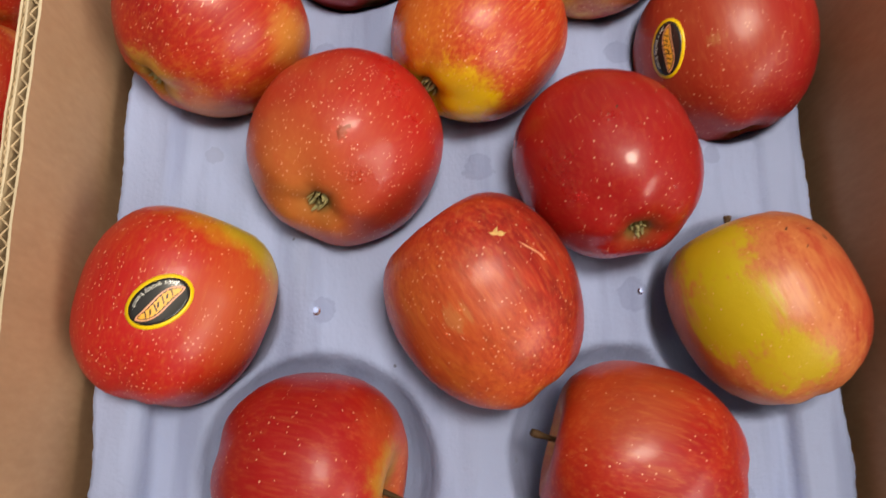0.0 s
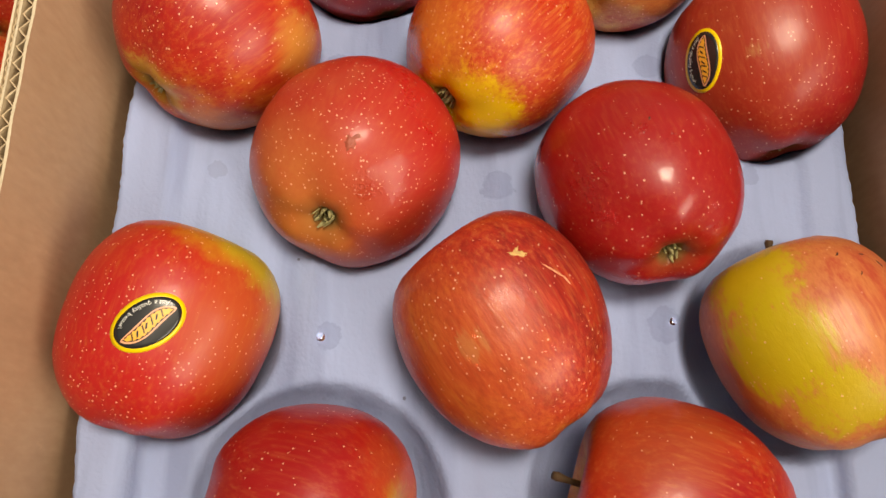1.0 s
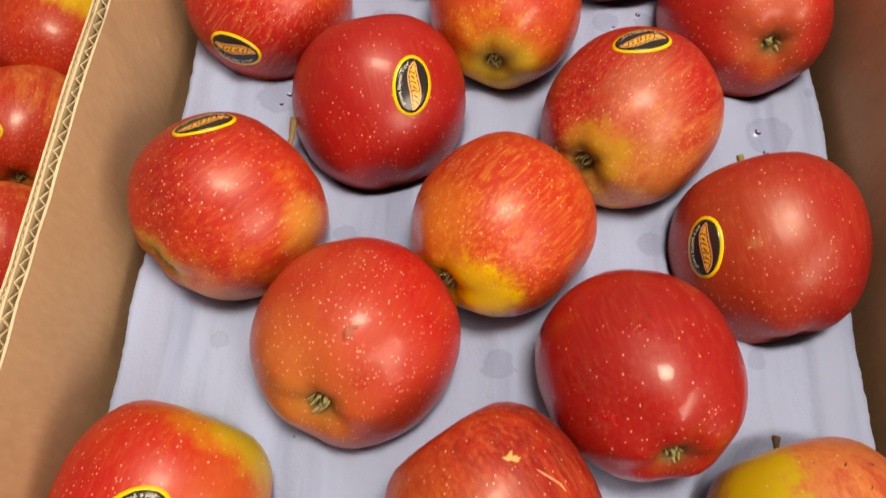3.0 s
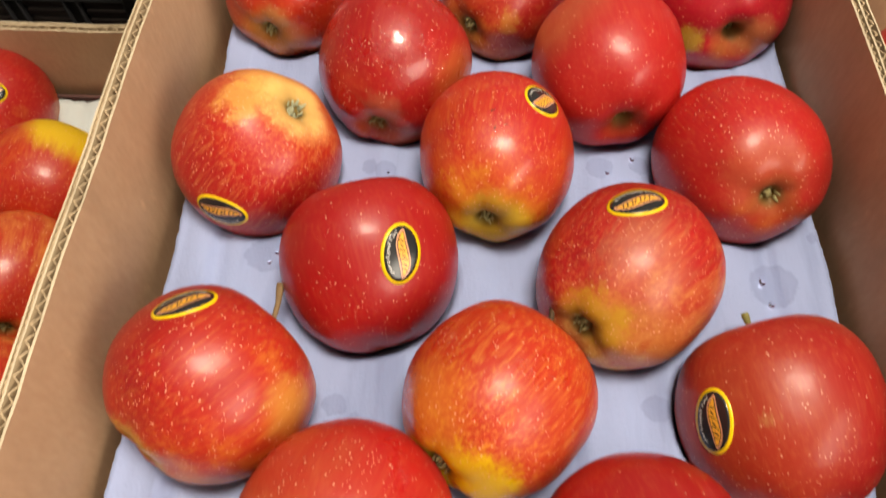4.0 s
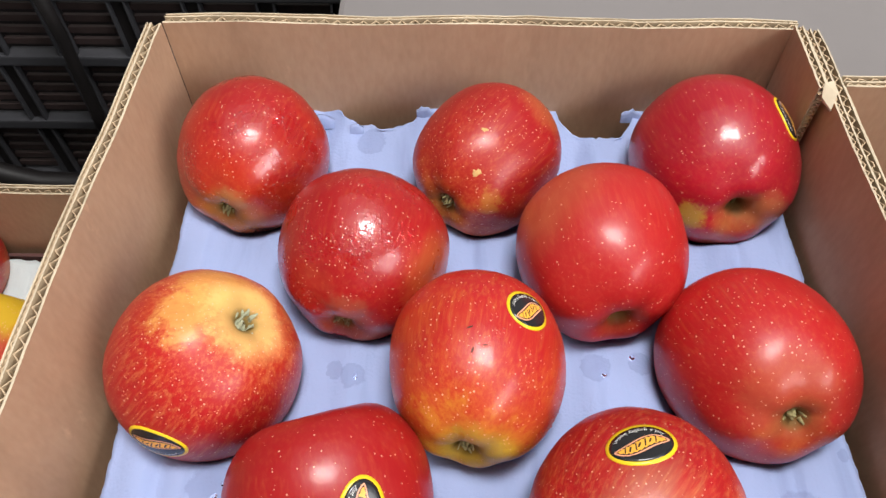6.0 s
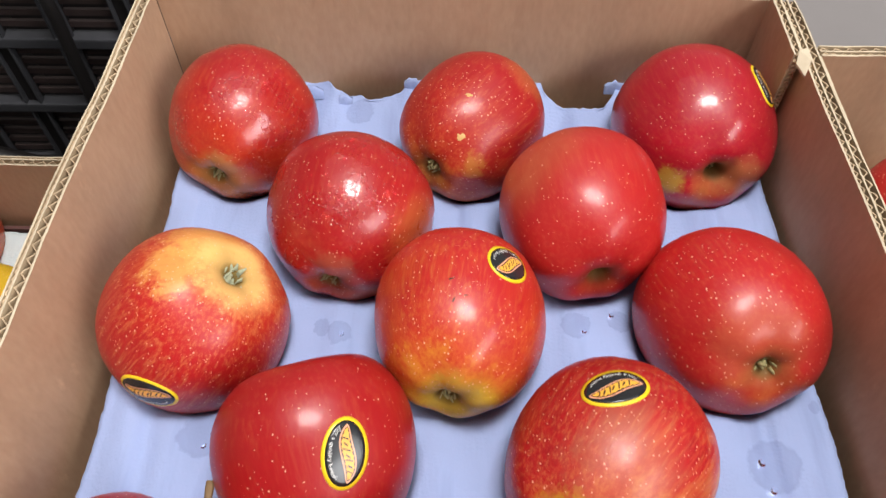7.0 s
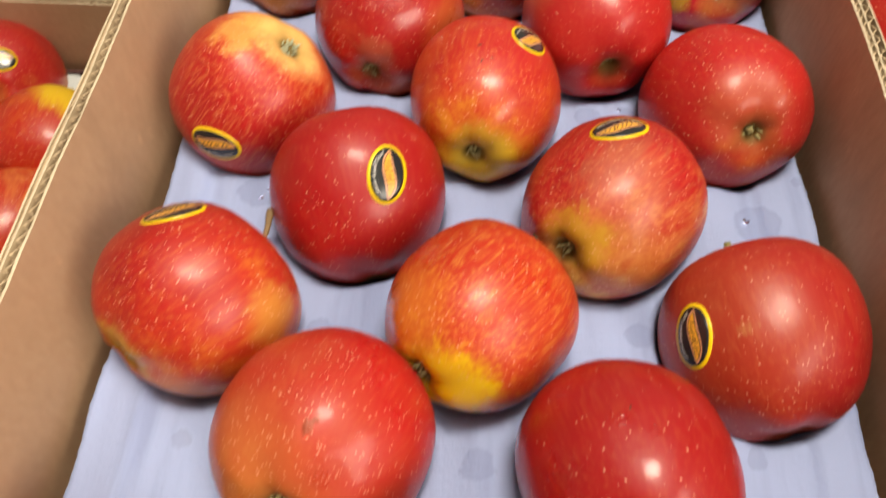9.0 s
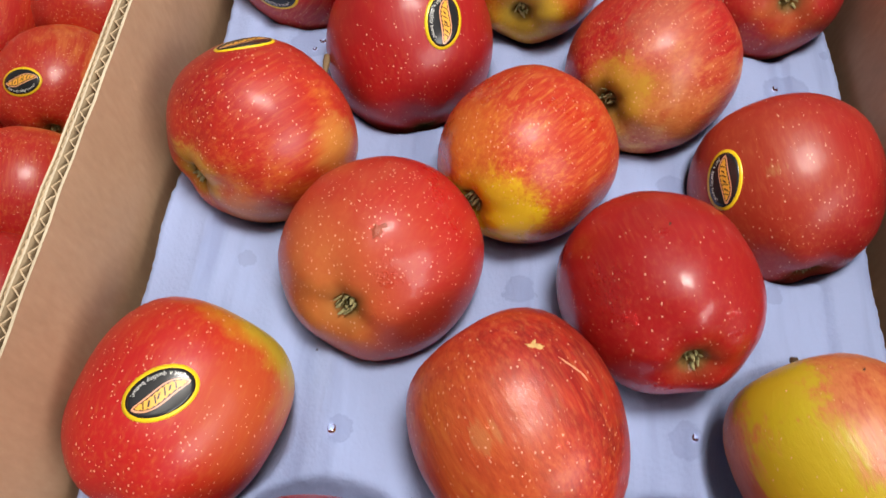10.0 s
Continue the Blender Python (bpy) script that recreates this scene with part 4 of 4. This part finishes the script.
BLEMISHES = {
    3: [((0.02, 0.45, 0.89), (1, 0, 0), 0.0034, 0.0012, SCAR_PALE), ((0.0, 0.47, 0.88), (0.3, 1, 0), 0.0022, 0.0008, SCAR_PALE), ((0.34, 0.35, 0.87), (1, -0.35, -0.2), 0.0058, 0.00045, SCAR_PINK), ((0.46, 0.29, 0.84), (0.7, -0.6, -0.2), 0.0022, 0.0006, SCAR_PINK)],
    18: [((-0.15, -0.78, 0.61), (1, 0.3, 0.3), 0.0026, 0.0020, SCAR_PALE), ((-0.05, -0.32, 0.94), (0.2, 1, 0), 0.0011, 0.0018, SCAR_PALE)],
    13: [((-0.07, -0.30, 0.95), (0.4, 1, 0), 0.0014, 0.0005, SCAR_DARK), ((-0.10, -0.06, 0.99), (1, 0.4, 0), 0.0016, 0.0004, SCAR_DARK), ((0.06, -0.25, 0.97), (1, 0.1, 0), 0.0010, 0.0003, SCAR_DARK)],
    5: [((0.04, -0.22, 0.97), (0.4, 1, 0), 0.0032, 0.0024, BRUISE), ((0.10, -0.16, 0.98), (1, 0.2, 0), 0.0016, 0.0011, BRUISE)],
    6: [((-0.13, 0.27, 0.95), (0.3, 1, 0), 0.0009, 0.0004, SCAR_DARK)],
    4: [((-0.10, 0.62, 0.78), (0.6, 1, 0), 0.0012, 0.00035, SCAR_DARK), ((0.16, 0.66, 0.73), (1, 0.4, 0), 0.0014, 0.0003, SCAR_DARK), ((0.34, 0.60, 0.72), (0.4, -1, 0), 0.0017, 0.0004, SCAR_DARK), ((0.05, 0.45, 0.89), (0.5, 1, 0), 0.0010, 0.0003, SCAR_DARK)],
}
YELLOW, ORANGE, TAN = (0.53, 0.39, 0.015), (0.58, 0.19, 0.045), (0.52, 0.28, 0.10)
PATCHES = {
    0: [((0.88, -0.08, 0.47), 8, 30, 0.7, (0.45, 0.30, 0.03)), ((0.82, 0.28, 0.49), 10, 35, 0.18, ORANGE)],
    1: [((-0.27, 0.67, 0.69), 10, 45, 0.22, ORANGE)],
    2: [((0.85, -0.15, 0.5), 10, 48, 0.35, (0.50, 0.15, 0.035)), ((0.75, 0.62, 0.12), 12, 32, 0.85, (0.48, 0.37, 0.03))],
    3: [((-0.5, -0.5, 0.7), 20, 65, 0.33, (0.52, 0.13, 0.03)), ((-0.37, -0.32, 0.87), 3, 9, 0.3, TAN)],
    4: [((0.9, -0.1, 0.35), 12, 50, 0.75, (0.42, 0.03, 0.02)), ((-0.81, -0.57, -0.11), 10, 36, 0.6, (0.50, 0.12, 0.03)), ((-0.74, 0.46, 0.49), 17, 31, 0.9, YELLOW), ((-0.71, -0.21, 0.67), 21, 35, 0.94, YELLOW), ((-0.18, -0.66, 0.73), 12, 27, 0.88, YELLOW)],
    5: [((-0.56, -0.61, 0.55), 15, 58, 0.30, (0.50, 0.15, 0.04)), ((-0.36, -0.88, 0.29), 8, 24, 0.5, ORANGE)],
    7: [((-0.55, -0.8, 0.25), 12, 26, 0.8, (0.60, 0.34, 0.05)), ((0.89, -0.29, 0.36), 6, 21, 0.6, (0.60, 0.29, 0.06)), ((0.02, -0.99, -0.12), 8, 24, 0.5, (0.55, 0.28, 0.12))],
    8: [((-0.3, -0.9, 0.2), 16, 36, 0.92, (0.74, 0.47, 0.015)), ((-0.73, -0.3, 0.61), 8, 36, 0.45, (0.74, 0.24, 0.03))],
    9: [((-0.5, -0.4, 0.75), 20, 60, 0.12, ORANGE), ((-0.44, -0.34, 0.84), 2, 7, 0.4, TAN)],
    11: [((-0.04, -0.28, 0.96), 10, 40, 0.28, (0.56, 0.24, 0.12)), ((0.04, -0.92, 0.38), 8, 28, 0.3, (0.54, 0.29, 0.05)), ((-0.48, -0.76, 0.42), 5, 26, 0.7, (0.58, 0.35, 0.03))],
    12: [((0.24, 0.49, 0.84), 10, 30, 0.6, (0.78, 0.40, 0.10)), ((0.04, 0.05, 1.0), 8, 24, 0.7, (0.78, 0.38, 0.09)), ((0.60, 0.14, 0.78), 10, 33, 0.8, (0.76, 0.47, 0.16))],
    13: [((-0.03, -0.99, 0.14), 8, 27, 0.75, (0.50, 0.33, 0.04))],
    14: [((-0.04, -0.7, 0.7), 12, 36, 0.25, (0.50, 0.20, 0.08))],
    15: [((0.89, -0.4, 0.2), 8, 35, 0.4, ORANGE), ((-0.1, -0.97, 0.21), 8, 20, 0.5, (0.42, 0.14, 0.07))],
    16: [((-0.74, 0.35, 0.57), 12, 52, 0.30, (0.50, 0.17, 0.06))],
    17: [((-0.19, -0.97, -0.12), 10, 32, 0.7, (0.54, 0.21, 0.04)), ((-0.06, -0.97, 0.23), 6, 14, 0.4, TAN)],
    18: [((0.73, 0.32, 0.61), 8, 26, 0.22, (0.56, 0.24, 0.06)), ((0.03, -0.95, 0.31), 3, 12, 0.4, (0.56, 0.31, 0.05))],
    19: [((0.35, -0.93, 0.12), 8, 22, 0.45, (0.50, 0.27, 0.09)), ((-0.46, -0.89, 0.04), 4, 14, 0.85, (0.58, 0.37, 0.04))],
}
GLOSS = {4: 0.15, 9: 0.18, 0: 0.15, 3: 0.20, 2: 0.20, 10: 0.28, 19: 0.6, 16: 0.28, 13: 0.35, 15: 0.55, 17: 0.5, 6: 0.4}
# bead clusters added round the highlights to give the peel its glints
BEADS = {
    15: [((0.06, -0.35, 0.94), 22, 60), ((0.55, -0.30, 0.78), 24, 45), ((0.1, 0.3, 0.95), 30, 30)],
    17: [((0.18, -0.45, 0.87), 20, 60), ((0.5, -0.1, 0.86), 24, 40)],
    6: [((0.41, -0.49, 0.76), 12, 14), ((-0.46, -0.54, 0.70), 12, 16), ((0.0, -0.9, 0.45), 8, 6)],
    5: [((0.05, -0.24, 0.97), 7, 8)],
    8: [((-0.2, -0.55, 0.8), 25, 18)],
    13: [((0.0, -0.30, 0.95), 10, 5), ((0.85, -0.45, 0.1), 18, 16)],
    3: [((-0.4, -0.5, 0.75), 25, 8), ((0.4, -0.4, 0.8), 20, 6)],
}
DENT = {19: 1.8, 16: 1.6, 14: 1.1, 11: 1.15}
NO_CALYX = {0, 1, 2, 4, 10}
WET = {15: 0.7, 17: 0.8, 5: 0.3, 6: 0.5, 8: 0.45, 13: 0.2, 3: 0.2}
for i, (c, axis, wide, long, red, deep, ground, cover, streaks, blush, ctone, stone, words) in enumerate(SPEC):
    skin = skin_for(axis, blush, name="apple_peel", red=red, ground=ground, cover=cover, streaks=streaks, seed=i * 1.37 + 0.4, deep=deep, dots=DOTS.get(i, 0.85), wet=WET.get(i, 0.0), calyx_tone=ctone * 0.65, stem_tone=stone, bias={2: 0.40, 4: 0.30}.get(i, 0.34), patches=PATCHES.get(i, ()), gloss=GLOSS.get(i, 0.25))
    apple(c, axis, wide, long, skin, 100 + i, words, STICKERS.get(i, ()), i not in NO_CALYX, STEMS.get(i), stem_material={9: GREEN_STEM, 7: TAN_STEM}.get(i, STEM), hollow=HOLLOW.get(i, 0.36), dent=0.15 if i in NO_CALYX else DENT.get(i, 1.0), square=SQUARE.get(i, 2.25), blemishes=BLEMISHES.get(i, ()), sepals=SEPAL_PALE if i == 12 else None, beads=BEADS.get(i, ()), flower={12: 1.5, 11: 1.45, 8: 1.2, 18: 1.35, 5: 1.2, 14: 1.1}.get(i, 1.0))
CUP = {0: 0.0115, 1: 0.0105, 4: 0.0085, 3: 0.0025}
main_tray = pulp_tray(-0.1365, 0.1438, 0.014, 0.4835, [(*s[0], (s[2] + s[3]) / 4 + CUP.get(i, 0.0010)) for i, s in enumerate(SPEC)], TRAY_BLUE, "lavender-blue moulded paper pulp apple tray", scallops=((-0.050, 0.021, 0.014), (0.060, 0.020, 0.021)), spread=(0.020, 0.020))



def torn_flake(x, y, z, wide, high, lean, seed):
    """A ragged tongue of pulp torn up from the tray's far edge."""
    rnd = random.Random(seed)
    verts, faces = [], []
    steps = 7
    for k in range(steps + 1):
        f = k / steps
        top = high * math.sin(math.pi * min(1, f + 0.1)) ** 0.6 * rnd.uniform(0.55, 1.0)
        px = x + wide * (f - 0.5)
        for up, back_y in ((-0.003, 0.0), (top * 0.6, lean * 0.5), (top, lean)):
            for thick in (0.0, 0.0009):
                verts.append((px, y + back_y + thick, z + up))
    for k in range(steps):
        o, q = 6 * k, 6 * k + 6
        faces += [(o, q, q + 2, o + 2), (o + 2, q + 2, q + 4, o + 4), (o + 4, q + 4, q + 5, o + 5), (o + 1, o + 3, q + 3, q + 1), (o + 3, o + 5, q + 5, q + 3)]
    mesh("torn_flake", verts, faces, TRAY_BLUE, main_tray, "ragged torn paper edge")


for k, (x, y, wide, high, lean) in enumerate(((-0.0215, 0.4765, 0.009, 0.0062, 0.0016), (0.0850, 0.4765, 0.012, 0.0058, 0.0012), (-0.0735, 0.4700, 0.011, 0.0042, 0.003), (-0.0560, 0.4655, 0.007, 0.0030, 0.002))):
    torn_flake(x, y, 0.0035, wide, high, lean, 50 + k)

# apples in the neighbouring boxes
SIDE_SKINS = [
    skin_for((0, 0, 1), (0.3, 0.2, 0.5), name="side_apple_peel", red=SCARLET, ground=GOLD, cover=0.72, streaks=0.5, seed=31.0, deep=CRIMSON),
    skin_for((0, 0, 1), (0.5, -0.4, 0.2), name="side_apple_peel", red=CRIMSON, ground=AMBER, cover=0.80, streaks=0.3, seed=37.0, deep=CRIMSON_DEEP),
    skin_for((0.0, -0.95, 0.05), (-0.3, -0.75, -0.2), name="side_apple_peel", red=SCARLET, ground=(0.80, 0.40, 0.05), cover=0.72, streaks=0.5, seed=43.0, deep=CRIMSON, patches=[((0.45, 0.55, 0.70), 20, 44, 0.9, (0.72, 0.46, 0.02))]),
    skin_for((0, 0, 1), (0.2, -0.5, 0.4), name="side_apple_peel", red=SCARLET, ground=GOLD, cover=0.68, streaks=0.6, seed=49.0, deep=CRIMSON),
]
SIDE = [
    (-0.313, 0.436, 1, (0.3, -0.8, 0.5), ((0.45, -0.35, 0.85), (1, 0.1, 0))),
    (-0.257, 0.379, 2, (0.0, -0.95, 0.05), None),
    (-0.257, 0.313, 0, (0.2, -0.9, 0.2), ((-0.1, -0.50, 0.85), (1, 0.2, 0))),
    (-0.252, 0.243, 3, (0.1, -0.95, -0.2), None),
    (-0.250, 0.176, 1, (0.3, -0.9, 0.1), None),
    (-0.250, 0.108, 0, (0.2, -0.9, 0.2), None),
    (-0.250, 0.040, 3, (0.2, -0.9, -0.2), None),
    (-0.322, 0.362, 3, (0.1, -0.9, -0.3), None),
    (-0.324, 0.295, 0, (0.3, -0.9, 0.1), ((0.3, -0.2, 0.9), (1, 0.3, 0))),
    (-0.324, 0.228, 1, (-0.3, -0.9, 0.2), None),
    (-0.324, 0.160, 3, (-0.3, -0.9, 0.0), None),
]
for k, (x, y, which, axis, st) in enumerate(SIDE):
    apple((x, y, LZ + 0.016), axis, 0.076, 0.072, SIDE_SKINS[which], 300 + k, "red and yellow apple packed in the lower box", [st] if st else (), True, None, "apples in the lower box")
pulp_tray(-0.449, -0.163, -0.015, 0.455, [(s[0], s[1], 0.016, 0.0375) for s in SIDE], TRAY_PALE, "pale grey moulded pulp tray in the lower box", web=LZ, seed=9, step=0.003)
# reddish strip coloured dark to draw the shaded gap behind the tray
tagged(blocks("gap_strip", [((-0.440, 0.4575, LZ - 0.028), (-0.170, 0.4600, LZ + 0.004))], GAP_DARK), "dark reddish strip drawing the shaded gap in the lower box", "paper")
apple((0.224, 0.394, -0.005), (0.3, -0.9, 0.1), 0.078, 0.075, skin_for((0.3, -0.9, 0.1), (0, 0, 1), name="side_apple_peel", red=(0.50, 0.03, 0.06), ground=AMBER, cover=0.85, streaks=0.2, seed=61.0, deep=CRIMSON), 401, "pinkish red apple in the neighbouring box", (), True, None, "apples in the neighbouring box")
apple((0.228, 0.312, -0.005), (0.3, -0.9, 0.1), 0.078, 0.075, SIDE_SKINS[1], 402, "deep red apple in the neighbouring box", (), True, None, "apples in the neighbouring box")
pulp_tray(0.180, 0.458, 0.0, 0.440, [(0.224, 0.394, 0.029, 0.0385), (0.228, 0.312, 0.029, 0.0385)], TRAY_PALE, "pale pulp tray in the neighbouring box", web=-0.034, seed=12, step=0.004)

# white carton behind the neighbouring box
white = holder("white_carton", (0.40, 0.66, -0.139))
blocks("carton_body", [((-0.478, -0.168, 0), (0.25, 0.24, 0.10))], WHITE_PANEL, white, bevel=0.004)
blocks("carton_lid", [((-0.481, -0.171, 0.098), (0.253, 0.243, 0.124))], WHITE_PANEL, white, "greyish white lid", bevel=0.004)
tagged(white, "plain white carton with a lid behind the boxes", "carton")
support = holder("back_shelf", (0.1, 0.72, -0.92))
blocks("shelf_body", [((-0.19, -0.19, 0), (0.60, 0.22, 0.781))], BLACK_PLASTIC, support, bevel=0.004)
tagged(support, "dark shelf carrying the white carton", "shelf")

# black plastic crate standing lower, behind the left box
crate = holder("plastic_crate", (-0.40, 0.90, -0.92))
CY = -0.15
for z in (0.56, 0.645, 0.728, 0.80):
    blocks("rail", [((-0.30, CY - 0.012, z), (0.30, CY + 0.004, z + 0.012))], LIT_GREY_PLASTIC, crate, bevel=0.002)
for x in (-0.30, -0.235, -0.17, -0.105, -0.04, 0.025, 0.09, 0.155, 0.22, 0.285):
    rib = blocks("post", [((x, CY - 0.006, 0.50), (x + 0.014, CY + 0.004, 0.81))], BLACK_PLASTIC, crate, bevel=0.0015)
    # grey flanges paint the highlight along both edges of the post
    for side in (x - 0.0016, x + 0.0134):
        blocks("flange", [((side, CY - 0.011, 0.50), (side + 0.0022, CY - 0.004, 0.81))], LIT_GREY_PLASTIC, rib, "grey rib edge coloured as if catching light", bevel=0.0005)
for z0 in (0.572, 0.657, 0.740):
    for k in range(5):
        blocks("slat", [((-0.30, CY - 0.001, z0 + 0.006 + k * 0.0128), (0.30, CY + 0.003, z0 + 0.0125 + k * 0.0128))], LIT_BROWN_PLASTIC, crate)
for x in (-0.305, 0.30):
    blocks("side_wall", [((x, CY, 0.02), (x + 0.006, 0.25, 0.812))], BLACK_PLASTIC, crate, bevel=0.001)
blocks("back_wall", [((-0.30, 0.244, 0.02), (0.30, 0.25, 0.812))], BLACK_PLASTIC, crate, bevel=0.001)
blocks("lower_wall", [((-0.30, CY, 0.0), (0.30, CY + 0.006, 0.56))], BLACK_PLASTIC, crate)
tagged(crate, "black slatted plastic crate in shadow behind the stall", "crate")
strap = tube("plastic_strap", [(-0.60, 0.70, -0.25), (-0.52, 0.70, -0.285), (-0.44, 0.70, -0.315), (-0.36, 0.70, -0.318), (-0.30, 0.70, -0.30)], [0.012] * 5, BLACK_PLASTIC, None)
tagged(strap, "curved black strap hanging in front of the crate", "strap")
hanging = tube("hanging_strap", [(-0.352, 0.715, -0.02), (-0.350, 0.717, -0.14), (-0.352, 0.715, -0.22), (-0.355, 0.71, -0.30)], [0.007, 0.006, 0.006, 0.006], BLACK_PLASTIC, None)
tagged(hanging, "flat black strap hanging over the crate", "strap")


# drops of water lying on the tray
def drop(x, y, r, z=0.0012):
    verts, faces = [(0, 0, r * 0.22)], []
    for i in range(1, 6):
        w = i / 5 * math.pi / 2
        for k in range(16):
            a = 2 * math.pi * k / 16
            g = 1 + 0.12 * math.sin(2 * a + x * 900)
            verts.append((r * g * math.sin(w) * math.cos(a), r * math.sin(w) * math.sin(a), r * 0.22 * math.cos(w)))
    for k in range(16):
        j = (k + 1) % 16
        faces.append((0, 1 + k, 1 + j))
        for i in range(4):
            o = 1 + 16 * i
            faces.append((o + k, o + 16 + k, o + 16 + j, o + j))
    faces.append(tuple(range(65, 81))[::-1])
    ob = mesh("water_drop", verts, faces, WATER)
    ob.location = (x, y, z)
    ob.visible_shadow = False
    tagged(ob, "clear water drop lying on the pulp tray", "water drop", "drops on the tray")


for x, y, r in ((-0.058, 0.109, 0.0017), (0.117, 0.2785, 0.0015), (0.119, 0.268, 0.0013), (-0.089, 0.286, 0.0014), (-0.092, 0.281, 0.0011), (0.005, 0.170, 0.0016), (0.009, 0.166, 0.0010), (0.069, 0.117, 0.0014), (0.068, 0.341, 0.0012), (0.056, 0.333, 0.0010), (-0.045, 0.330, 0.0011)):
    drop(x, y, r)
